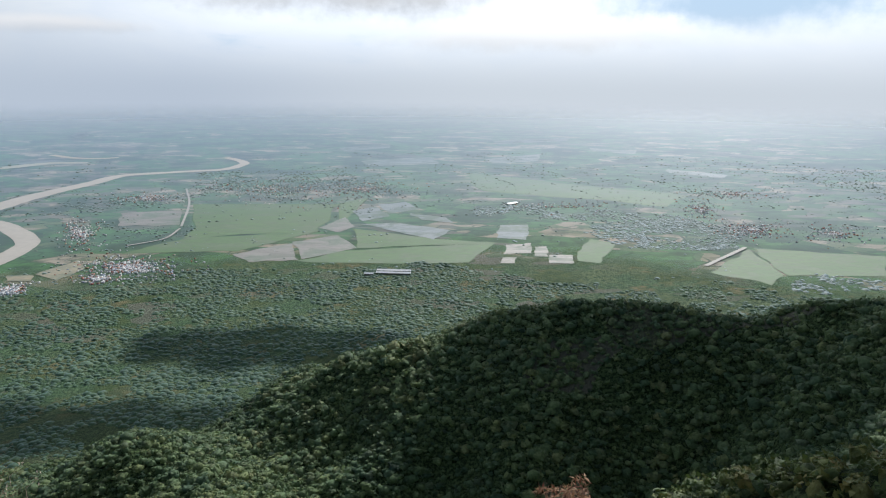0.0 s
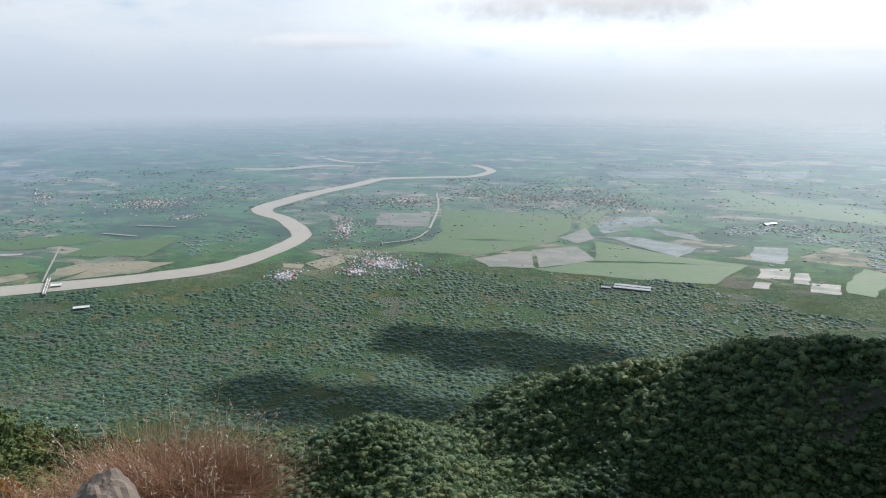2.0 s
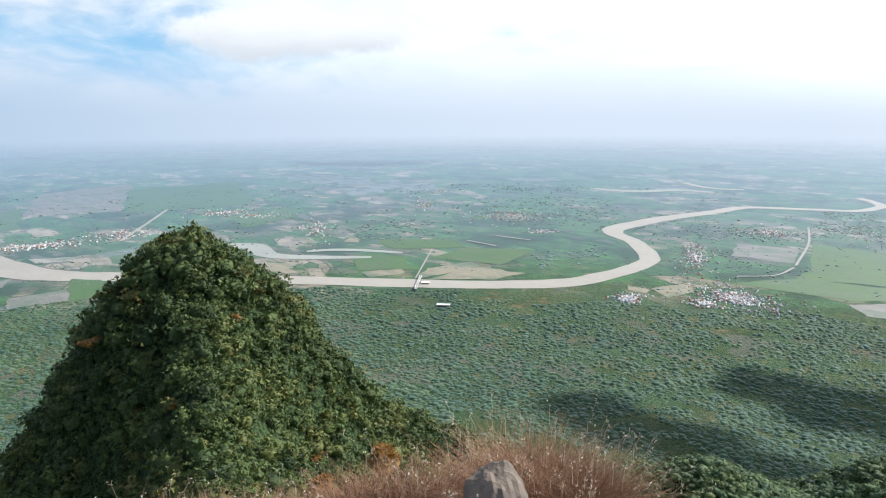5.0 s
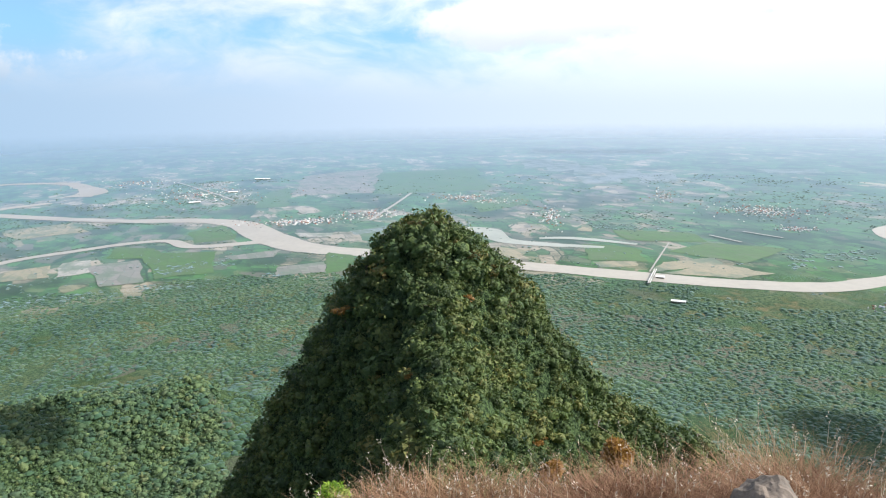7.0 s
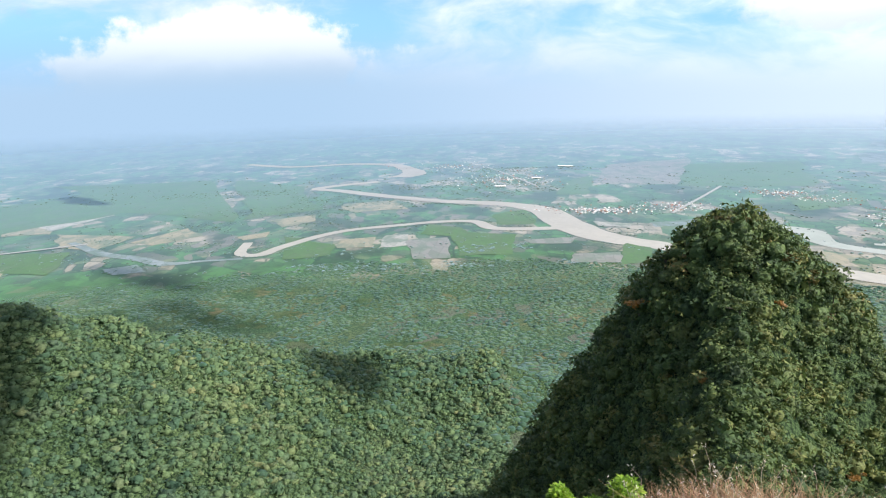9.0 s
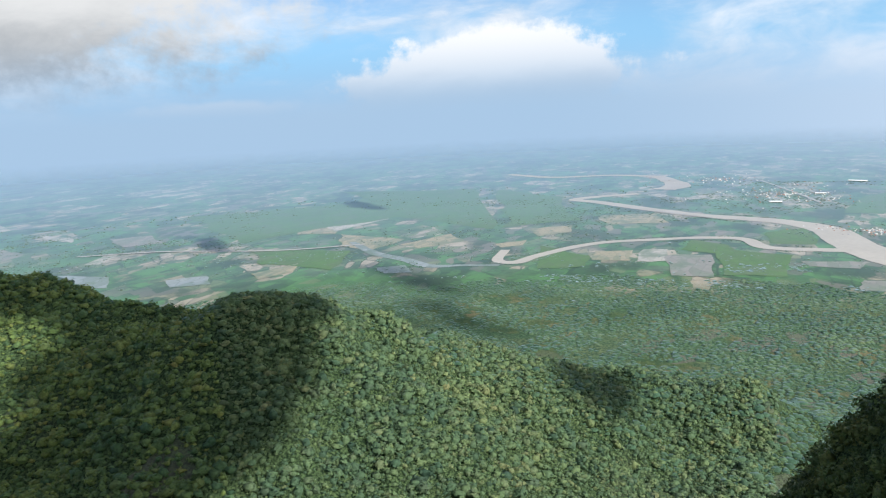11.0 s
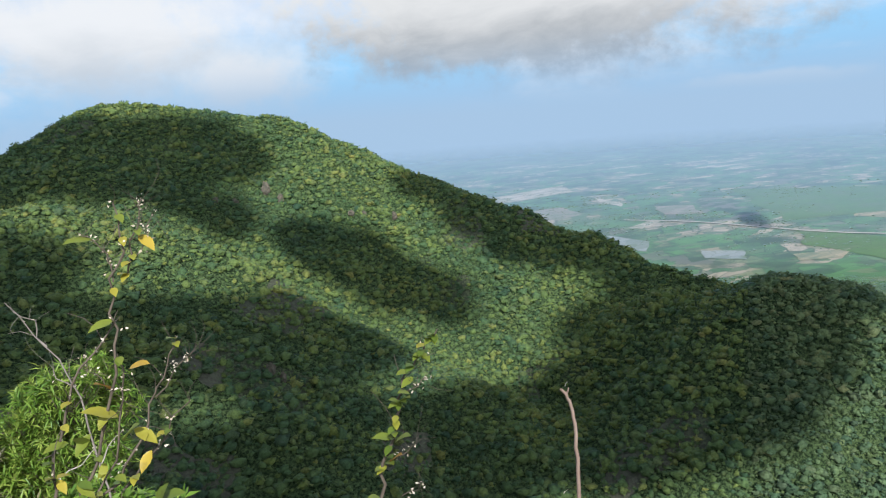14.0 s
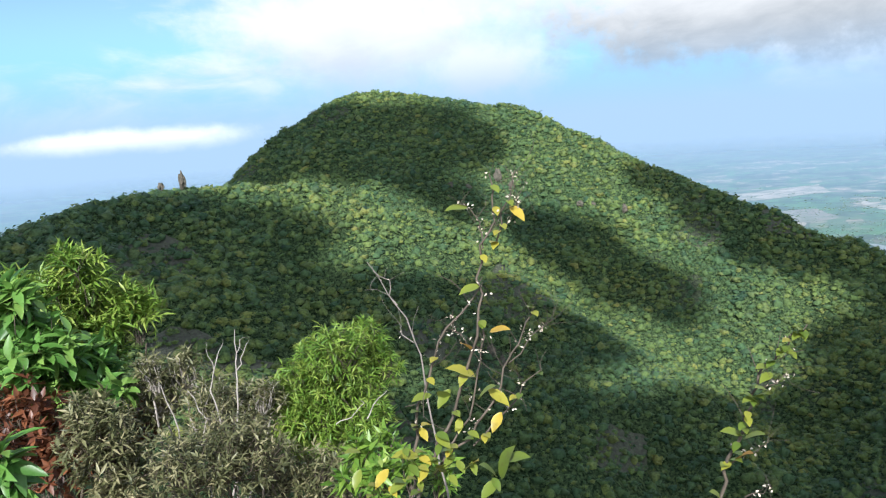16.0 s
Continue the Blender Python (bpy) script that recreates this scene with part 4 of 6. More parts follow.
wood("pinnacle_trees", 1.6, 36, 94, 60, 178, 1.85, FULL, leaf_near, "dense green trees with a few rusty crowns covering the pinnacle")
wood("east_ridge_trees", 1.5, -42, 40, 110, 255, 1.45, HILL, leaf_hill, "dense dark green trees on the shaded east ridge", flat=0.85, sunk=0.12)
wood("west_spur_trees", 1.4, 84, 128, 120, 300, 1.4, HILL, leaf_hill, "dense sunlit green canopy on the wooded spur", flat=0.85, sunk=0.12)
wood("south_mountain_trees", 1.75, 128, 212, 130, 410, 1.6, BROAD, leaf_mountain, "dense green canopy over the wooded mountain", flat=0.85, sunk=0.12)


def lowland(x, y, z):
    far, az = np.hypot(x, y), np.degrees(np.arctan2(-x, y))
    edge = 498 + 85 * np.clip((az - 35) / 35, 0, 1) + 45 * fbm(x, y, 70, 21)
    return (far < edge) & off_river(x, y) & (fbm(x, y, 16, 77) > -0.30 - 0.45 * fbm(x, y, 120, 78) + 0.4 * np.clip((far - 380) / 120, 0, 1) * fbm(x, y, 55, 79))


for word, near_, far_, step_, size_, kinds_ in (("lowland_trees", 235, 340, 1.8, 1.25, TINY), ("lowland_trees", 340, 690, 2.35, 1.4, TINY)):
    wood(word, step_, -40, 130, near_, far_, size_, kinds_, leaf_far, "patchy lowland woods at the mountain's foot", keep=lowland, flat=0.48, sunk=0.0)


def hedged(x, y, z):
    """Rows of trees along the field edges, and belts along the river."""
    u, v = (x * 0.914 + y * 0.407) / 46, (y * 0.914 - x * 0.407) / 27
    u, v = u + 0.7 * fbm(x, y, 160, 64), v + 0.7 * fbm(x, y, 160, 65)
    row = np.minimum(np.abs(u - np.round(u)) * 46, np.abs(v - np.round(v)) * 27)
    lush = fbm(x, y, 130, 61) + 0.5 * fbm(x, y, 40, 62)
    return ((lush > 0.42) | ((row < 2.2) & (lush > -0.12) & (fbm(x, y, 30, 66) > -0.1))) & off_river(x, y)


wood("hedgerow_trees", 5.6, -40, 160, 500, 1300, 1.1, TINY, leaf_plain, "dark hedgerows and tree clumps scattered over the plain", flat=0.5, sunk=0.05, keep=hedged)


def bank_trees(line, widths, label):
    """A broken belt of trees along both banks of the water."""
    spots = []
    for (a, b), wide in zip(zip(np.array(line[:-1], float), np.array(line[1:], float)), widths):
        span = b - a
        long = np.linalg.norm(span)
        if np.hypot(*a) > 1150:
            continue
        k = int(long * 1.1)
        u, side = rnd(k), np.where(rnd(k) < 0.5, -1.0, 1.0)
        out_ = side * (wide * 0.62 + 1.5 + 5.0 * rnd(k) ** 2)
        spots.append(a + span * u[:, None] + np.array([-span[1], span[0]]) / long * out_[:, None])
    at = np.vstack(spots)
    at = at[(fbm(at[:, 0], at[:, 1], 38, 93) > 0.0) & off_river(at[:, 0], at[:, 1], 1.0)]
    r = 0.7 + 0.8 * rnd(len(at)) ** 2
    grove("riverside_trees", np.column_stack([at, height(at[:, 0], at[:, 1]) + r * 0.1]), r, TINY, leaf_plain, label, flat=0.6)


bank_trees(RIVER, WIDE, "dark trees in broken belts along the river banks")
bank_trees(CHANNEL, [14] * len(CHANNEL), "dark trees along the narrow side channel")


def copse(corners, count, size=1.6):
    """Trees over a crooked patch of the plain."""
    p = np.array(corners, float)
    lo, hi = p.min(0), p.max(0)
    x, y = lo[0] + rnd(count) * (hi[0] - lo[0]), lo[1] + rnd(count) * (hi[1] - lo[1])
    x, y = x + 26 * fbm(x, y, 45, 5), y + 26 * fbm(x, y, 45, 6)
    inside = np.zeros(count, bool)
    for a, c in zip(p, np.roll(p, -1, 0)):
        cross = ((a[1] > y) != (c[1] > y)) & (x < (c[0] - a[0]) * (y - a[1]) / (c[1] - a[1] + 1e-9) + a[0])
        inside ^= cross
    inside &= (fbm(x, y, 26, 91) > -0.18) & off_river(x, y)
    x, y = x[inside], y[inside]
    r = size * (0.6 + 1.1 * rnd(len(x)) ** 2)
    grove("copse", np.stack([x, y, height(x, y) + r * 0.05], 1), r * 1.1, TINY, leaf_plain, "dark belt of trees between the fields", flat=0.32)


copse([(11, 810), (239, 719), (275, 645), (240, 570), (151, 573), (117, 670), (38, 695)], 11000, 1.5)
copse([(263, 507), (309, 482), (297, 462), (220, 442)], 500)
copse([(-779, 787), (-618, 949), (-467, 719), (-562, 623)], 1200)
copse([(-423, 507), (-412, 603), (-383, 571), (-368, 463)], 600)
copse([(-363, 1045), (-65, 1001), (-96, 853), (-282, 825)], 2000)
copse([(-1093, -98), (-1179, 126), (-1021, 190), (-931, 99)], 1100)
copse([(-690, 470), (-640, 560), (-560, 520), (-600, 450)], 450)
copse([(-330, 690), (-260, 840), (-390, 800), (-410, 700)], 800)
copse([(-660, 90), (-640, 20), (-610, 30), (-625, 95)], 260)
copse([(-590, -120), (-575, 120), (-560, 120), (-560, -130)], 450)
wood("shoulder_trees", 0.75, 300, 342, 20, 40, 0.55, MID, leaf_near, "low wind-cut trees on the shoulder below the summit")


# ---------------------------------------------------------------- clouds above the summit, whose shadows lie on the slopes
cloud_mat = plain_mat("cloud", (0.80, 0.80, 0.80), (0.72, 0.73, 0.75), 0.02, rough=1.0, sheen=0.0, spec=0.0)


def cloud(over, along, across, turn, up_sun=520.0, lobes=16):
    """A low cumulus whose shadow falls round the place 'over'; along and across: half its size there."""
    c = Vector(over) + sun_dir * up_sun
    side = Vector((sun_dir.y, -sun_dir.x, 0)).normalized()
    ahead = Vector((sun_dir.x, sun_dir.y, 0)).normalized()
    vs, fs, base = [], [], 0
    v, f = ico(2)
    ca, sa = math.cos(radians(turn)), math.sin(radians(turn))
    lobes = max(6, int(lobes * along / across / 1.6))
    for k in range(lobes):
        run = ((k + 0.5) / lobes * 2 - 1) * 0.86
        u, q = run * along, random.uniform(-0.45, 0.45) * across * math.sqrt(1 - run * run)
        u, q = u * ca - q * sa, u * sa + q * ca
        mid = np.array(c + side * u + ahead * q + Vector((0, 0, 3 * random.random())))
        s = np.array([1.0, 1.0, 0.55]) * (0.5 + 0.3 * random.random()) * across * (0.55 + 0.45 * math.sqrt(1 - run * run))
        d = v * (1 + 0.16 * np.array([noise.noise(Vector(p) * 2.3 + Vector((k * 7, 0, 0))) for p in v]))[:, None]
        vs.append(mid + d * s)
        fs.append(f + base)
        base += len(v)
    ob = link_mesh("cloud", np.vstack(vs), np.vstack(fs), cloud_mat, smooth=True)
    return tagged(ob, "small grey-white cumulus cloud drifting above the summit", "cloud", kind="structure")


cloud((-74, 340, 4), 92, 32, 10)
cloud((-106, 245, 12), 92, 28, 5)
cloud((78, 172, 45), 58, 36, 12)
cloud((120, 130, 60), 46, 40, 0)
cloud((44, 188, 62), 32, 26, 0)
cloud((28, 164, 45), 36, 26, 0)
cloud((70, 140, 60), 44, 30, 0)
# unseen cloud, added only to keep the sun off the shoulder trees
cloud((15, 23, 126), 16, 14, 0)
cloud((-250, -33, 40), 19, 15, 80)
cloud((-180, -152, 73), 70, 44, 60)
cloud((-100, -160, 50), 98, 40, 8)
cloud((2, -200, 92), 92, 40, 0)
cloud((-18, -366, 134), 78, 50, 0)
cloud((-118, -279, 78), 56, 23, -48)
cloud((-200, -268, 84), 104, 31, -58)
cloud((-560, -230, 0), 84, 14, 70, up_sun=1500.0)
cloud((-430, -190, 0), 56, 11, 70, up_sun=1500.0)
cloud((-1028, -496, 0), 70, 20, 65, lobes=10)
cloud((-695, -533, 0), 60, 16, 65, lobes=10)
cloud((-450, -153, 0), 70, 12, 65, up_sun=1500.0, lobes=10)
cloud((-144, -173, 44), 50, 24, 40)
cloud((26, -230, 114), 32, 18, 0)
cloud((-103, -165, 51), 64, 30, 20)
cloud((-58, -324, 114), 34, 20, -50)


# ---------------------------------------------------------------- the summit: rock, dry grass and shrubs
def leaves_mat(name, stops, through_light=0.3, rough=0.4, spec=0.4):
    m, n = material(name)
    tint = n.add("ShaderNodeAttribute")
    tint.attribute_name = "tint"
    g = n.add("ShaderNodeNewGeometry")
    own = n.math("MULTIPLY", n.math("SUBTRACT", g.outputs["Random Per Island"], 0.5), 0.45)
    c = n.ramp(n.math("ADD", tint.outputs["Fac"], own, clamp=True), stops)
    spots = n.noise(g.outputs["Position"], 60.0, 3.0)
    c = n.mix(n.range(spots, 0.55, 0.75, 0.0, 0.4), c, (0.10, 0.08, 0.03))
    finish(n, c, rough, through_light=through_light, spec=spec)
    return m


broad_mat = leaves_mat("broad green leaves", [(0.0, (0.045, 0.12, 0.025)), (0.5, (0.10, 0.22, 0.04)), (1.0, (0.20, 0.32, 0.07))])
feather_mat = leaves_mat("fine light green leaves", [(0.0, (0.07, 0.15, 0.02)), (0.5, (0.15, 0.25, 0.035)), (1.0, (0.28, 0.35, 0.07))])
grey_mat = leaves_mat("grey-green leaves", [(0.0, (0.045, 0.050, 0.022)), (0.5, (0.120, 0.128, 0.054)), (1.0, (0.32, 0.29, 0.16))])
rust_mat = leaves_mat("dead rust-brown leaves", [(0.0, (0.05, 0.018, 0.010)), (0.5, (0.13, 0.045, 0.022)), (1.0, (0.28, 0.11, 0.05))])
yellow_mat = leaves_mat("yellowing leaves", [(0.0, (0.08, 0.14, 0.022)), (0.4, (0.19, 0.23, 0.035)), (0.7, (0.34, 0.31, 0.045)), (0.9, (0.46, 0.34, 0.05)), (1.0, (0.40, 0.21, 0.04))], through_light=0.35)
straw_mat = leaves_mat("dry reddish grass", [(0.0, (0.13, 0.055, 0.032)), (0.5, (0.285, 0.152, 0.084)), (1.0, (0.49, 0.33, 0.19))], through_light=0.2, rough=0.7)
seed_mat = leaves_mat("pale seed heads", [(0.0, (0.45, 0.36, 0.26)), (1.0, (0.75, 0.68, 0.56))], through_light=0.3, rough=0.8)
bark_mat = plain_mat("grey-brown twig bark", (0.050, 0.038, 0.026), (0.115, 0.090, 0.064), 40.0, rough=0.8, sheen=0.0, bump=0.002)
dead_mat = plain_mat("bleached dead wood", (0.40, 0.36, 0.32), (0.27, 0.24, 0.21), 30.0, rough=0.8, sheen=0.0, bump=0.002)
twig_mat = plain_mat("weathered grey twig", (0.24, 0.21, 0.18), (0.15, 0.13, 0.11), 30.0, rough=0.8, sheen=0.0, bump=0.002)
stalk_mat = plain_mat("reddish stalk", (0.15, 0.095, 0.07), (0.22, 0.165, 0.13), 60.0, rough=0.8, sheen=0.0, bump=0.001)
orange_mat = leaves_mat("autumn orange leaves", [(0.0, (0.16, 0.07, 0.02)), (0.5, (0.30, 0.15, 0.03)), (1.0, (0.40, 0.26, 0.06))])
russet_mat = leaves_mat("yellowish-brown leaves", [(0.0, (0.09, 0.07, 0.025)), (0.5, (0.16, 0.13, 0.04)), (1.0, (0.24, 0.18, 0.06))])
lime_mat = leaves_mat("bright lime leaves", [(0.0, (0.10, 0.20, 0.02)), (0.5, (0.22, 0.36, 0.03)), (1.0, (0.36, 0.46, 0.06))])


def leaf_arrays(at, way, lift, length, width, droop=0.25, rounded=False):
    """Folded, pointed, drooping leaves: arrays of roots, directions, upper sides, lengths and widths."""
    at, way, lift = np.asarray(at, float), unit(np.asarray(way, float)), np.asarray(lift, float)
    side = unit(np.cross(way, lift))
    up_ = unit(np.cross(side, way))
    length, width = np.asarray(length, float)[:, None], np.asarray(width, float)[:, None]

    def p(s, q, h):
        return at + way * length * s + side * width * q + up_ * (length * (h - droop * s * s))
    if rounded:
        rows = [(0.12, 0.22), (0.32, 0.46), (0.55, 0.5), (0.78, 0.32)]
        pts = [p(0, 0, 0)] + [p(s, q * wd, 0.06 * abs(q)) for s, wd in rows for q in (-1, 0, 1)] + [p(1, 0, 0)]
        quads = [(0, 2, 1), (0, 3, 2)] + [tri for k in range(3) for q in (0, 1) for a in [1 + 3 * k + q] for tri in ((a, a + 1, a + 4), (a, a + 4, a + 3))] + [(10, 11, 13), (11, 12, 13)]
        return np.stack(pts, 1).reshape(-1, 3), (np.array(quads)[None] + 14 * np.arange(len(at))[:, None, None]).reshape(-1, 3)
    v = np.stack([p(0, 0, 0), p(0.42, -0.5, 0.06), p(0.42, 0, 0), p(0.42, 0.5, 0.06), p(1, 0, 0)], 1)
    f = np.array([(0, 2, 1), (0, 3, 2), (1, 2, 4), (2, 3, 4)])
    faces = (f[None] + 5 * np.arange(len(at))[:, None, None]).reshape(-1, 3)
    return v.reshape(-1, 3), faces


def leaves_part(name, at, way, lift, length, width, mat, parent, tint=None, droop=0.25, rounded=False):
    v, f = leaf_arrays(at, way, lift, length, width, droop, rounded)
    tint = rnd(len(at)) * 0.6 + 0.2 if tint is None else tint
    return link_mesh(name, v, f, mat, parent, attrs=[("tint", np.repeat(tint, 14 if rounded else 5))])


def tube_arrays(lines, sides=5):
    """Tapered round twigs; lines: (points, radius at root, radius at tip)."""
    vs, fs, base = [], [], 0
    for pts, r0, r1 in lines:
        p = np.asarray(pts, float)
        t = unit(np.gradient(p, axis=0))
        a = unit(np.cross(t, np.array([0.31, 0.87, 0.38])))
        b = np.cross(t, a)
        n = len(p)
        r = np.linspace(r0, r1, n)[:, None, None]
        ang = np.arange(sides) * 2 * math.pi / sides
        ring = p[:, None] + r * (np.cos(ang)[None, :, None] * a[:, None] + np.sin(ang)[None, :, None] * b[:, None])
        vs.append(ring.reshape(-1, 3))
        i, j = np.meshgrid(np.arange(n - 1), np.arange(sides), indexing="ij")
        j2 = (j + 1) % sides
        fs.append(base + np.stack([i * sides + j, i * sides + j2, (i + 1) * sides + j2, (i + 1) * sides + j], 2).reshape(-1, 4))
        base += n * sides
    return np.vstack(vs), np.vstack(fs)


def bend(a, b, sag=0.1, n=6):
    """A slightly crooked line from a to b."""
    a, b = np.asarray(a, float), np.asarray(b, float)
    s = np.linspace(0, 1, n)[:, None]
    off = np.random.normal(size=3) * sag * np.linalg.norm(b - a)
    return a + (b - a) * s + off * np.sin(s * math.pi) + np.random.normal(size=(n, 3)) * 0.012 * np.linalg.norm(b - a) * (s > 0) * (s < 1)


def footing(az, far):
    x, y, _ = spot(az, 0, far)
    return np.array([x, y, float(height(x, y)) - 0.03])


def shrub(name, az, far, tall, spread, stems, twigs, per_twig, leaf, mat, label, category="shrub", whorl=True, bark=None, lean=(0, 0), group="", droop=0.3):
    """A bush: stems from one root, twigs on them, and leaves in whorls at the tips or in rows along the twigs."""
    thing = tagged(new(name), label, category, group)
    root = footing(az, far)
    thing.location = root
    lines, at, way, lift, size = [], [], [], [], []
    for k in range(stems):
        a = 6.283 * (k + random.random()) / stems
        out = spread * math.sqrt(random.random())
        top = np.array([math.cos(a) * out + lean[0], math.sin(a) * out + lean[1], tall * (1.0 - 0.42 * (out / spread) ** 2) * random.uniform(0.72, 1.0)])
        line = bend(np.array([math.cos(a) * 0.03, math.sin(a) * 0.03, 0]), top, 0.10, 8)
        lines.append((line, 0.006 * tall, 0.0028 * tall))
        for _ in range(twigs):
            i = random.randint(3, 7)
            d = unit(np.array([math.cos(a) + random.gauss(0, 0.8), math.sin(a) + random.gauss(0, 0.8), random.uniform(0.1, 1.3)]))
            tip = line[i] + d * random.uniform(0.10, 0.24) * tall
            tw = bend(line[i], tip, 0.12, 5)
            lines.append((tw, 0.0026 * tall, 0.0014 * tall))
            for q in range(per_twig):
                if whorl:
                    b = 6.283 * q / per_twig + random.random()
                    side = unit(np.cross(d, np.array([0.2, 0.3, 0.9])))
                    s2 = np.cross(d, side)
                    at.append(tip - d * 0.03 * random.random() * tall)
                    way.append(d * random.uniform(0.0, 0.6) + side * math.cos(b) + s2 * math.sin(b))
                else:
                    s = (q + 1) / (per_twig + 0.5)
                    at.append(line[i] * (1 - s) + tip * s)
                    way.append(d * 0.8 + np.random.normal(size=3) * 0.55)
                lift.append(np.array([0, 0, 1.0]) + np.random.normal(size=3) * 0.35)
                size.append(random.uniform(0.65, 1.2))
    v, f = tube_arrays(lines, 3)
    link_mesh("branch_frame", v, f, bark or bark_mat, thing, smooth=True)
    size = np.array(size)
    leaves_part("leaves", at, way, lift, size * leaf[0], size * leaf[1], mat, thing, droop=droop)
    return thing


def bush(name, lobes, sprays, per, leaf, mat, label, upright=0.5, bark=None, tone=0.5, rounded=False):
    """A leafy bush: limbs from one root to each clump, twigs to every tip, and a whorl of narrow leaves round each tip."""
    thing = tagged(new(name), label, "shrub")
    mid = np.array([p for p, _ in lobes])
    rad = np.array([r for _, r in lobes])
    root = mid.mean(0)
    root[2] = float(height(root[0], root[1])) - 0.05
    thing.location = root
    mid = mid - root
    lines = [(bend(np.zeros(3), m * [1, 1, 0.9], 0.06, 7), 0.012, 0.005) for m in mid]
    share = rad ** 2 / (rad ** 2).sum()
    pick = np.random.choice(len(mid), sprays, p=share)
    d = unit(np.random.normal(size=(sprays, 3)) + [0, 0, 0.35])
    tip = mid[pick] + d * (rad[pick] * (0.30 + 0.90 * rnd(sprays) ** 0.7))[:, None]
    lines += [(bend(mid[k] * 0.9 + (t - mid[k]) * 0.2, t, 0.12, 4), 0.0030, 0.0012) for k, t in list(zip(pick, tip))[::2]]
    way0 = unit(d + [0, 0, upright])
    side = unit(np.cross(way0, np.random.normal(size=way0.shape)))
    other = np.cross(way0, side)
    a = (np.arange(per) / per * 6.283)[None, :] + rnd(sprays, 1) * 6.283 + np.random.normal(size=(sprays, per)) * 0.25
    open_ = 0.35 + 0.75 * rnd(sprays, per)
    way = way0[:, None] * (1.1 - open_)[:, :, None] + (side[:, None] * np.cos(a)[:, :, None] + other[:, None] * np.sin(a)[:, :, None]) * open_[:, :, None]
    at = (tip[:, None] - way0[:, None] * (leaf[0] * 0.9 * rnd(sprays, per))[:, :, None]).reshape(-1, 3)
    way = way.reshape(-1, 3)
    n = len(at)
    size = 0.6 + 0.7 * rnd(n)
    tint = np.clip(np.repeat(np.random.normal(tone, 0.22, sprays), per) + np.random.normal(size=n) * 0.08, 0, 1)
    v, f = tube_arrays(lines, 3)
    link_mesh("branch_frame", v, f, bark or bark_mat, thing, smooth=True)
    leaves_part("leaves", at, way, np.array([0, 0, 1.0]) + np.random.normal(size=(n, 3)) * 0.35, size * leaf[0], size * leaf[1], mat, thing, tint=tint, droop=0.3 if rounded else 0.2, rounded=rounded)
    return thing


def grass_tuft(az, far, wide, tall, blades, label="tuft of dry reddish-brown grass on the rocky summit", seeds=40, tone=0.5, arch=0.75):
    """Dry grass: bent tapering blades from one root, with pale seed heads on the tallest."""
    tuft = tagged(new("grass_tuft"), label, "grass", "dry grass on the summit")
    tuft.location = footing(az, far)
    n = blades
    a, r = rnd(n) * 6.283, np.sqrt(rnd(n)) * wide * 0.55
    root = np.stack([np.cos(a) * r, np.sin(a) * r, np.zeros(n)], 1)
    h = tall * (0.45 + 0.5 * rnd(n)) * (1 - 0.45 * (r / (wide * 0.55)) ** 2)
    out = np.stack([np.cos(a), np.sin(a), np.zeros(n)], 1) * (r / wide * 0.9 + 0.05)[:, None] + np.random.normal(size=(n, 3)) * [0.42, 0.42, 0]
    side = unit(np.cross(out + np.random.normal(size=(n, 3)) * 0.4, [0, 0, 1]))
    wave = np.random.normal(size=(n, 3)) * [1, 1, 0.3]
    rows = []
    for s, wd in ((0.0, 1.0), (0.35, 0.85), (0.7, 0.6)):
        p = root + np.array([0, 0, 1.0]) * (h * (s - 0.18 * s * s))[:, None] + out * (h * s * s * arch * 1.6)[:, None]
        p = p + wave * (h * 0.16 * math.sin(s * 5.0))[:, None]
        rows += [p - side * 0.0014 * wd, p + side * 0.0014 * wd]
    tip = root + np.array([0, 0, 0.82]) * h[:, None] + out * (h * arch * 1.6)[:, None]
    v = np.stack(rows + [tip], 1).reshape(-1, 3)
    f = np.array([(0, 1, 3), (0, 3, 2), (2, 3, 5), (2, 5, 4), (4, 5, 6)])
    faces = (f[None] + 7 * np.arange(n)[:, None, None]).reshape(-1, 3)
    tint = np.clip(np.random.normal(tone, 0.18, n), 0, 1)
    along = np.array([-0.22, -0.22, -0.05, -0.05, 0.12, 0.12, 0.3])
    link_mesh("grass", v, faces, straw_mat, tuft, attrs=[("tint", np.clip(np.repeat(tint, 7) + np.tile(along, n), 0, 1))])["kind"] = "stuff"
    if seeds:
        pick = np.argsort(-h)[: seeds * 12: 12]
        top = tip[pick]
        lines = [(np.stack([q - [0, 0, 0.05], q, q + out[i] * 0.05 + [0, 0, 0.04 * random.random() + 0.02]]), 0.0013, 0.0008) for q, i in zip(top, pick)]
        ends = np.array([l[0][-1] for l in lines])
        k = 5
        at = np.repeat(ends, k, 0) + np.random.normal(size=(len(ends) * k, 3)) * [0.006, 0.006, 0.018]
        way = np.random.normal(size=at.shape) + [0, 0, 0.8]
        heads = leaves_part("seed_spray", at, way, np.random.normal(size=at.shape), np.full(len(at), 0.017), np.full(len(at), 0.006), seed_mat, tuft)
        vv, ff = tube_arrays(lines, 3)
        stalks = link_mesh("stalk_spray", vv, ff, seed_mat, tuft, attrs=[("tint", np.full(len(vv), 0.2))])
        heads["kind"] = stalks["kind"] = "stuff"
    return tuft


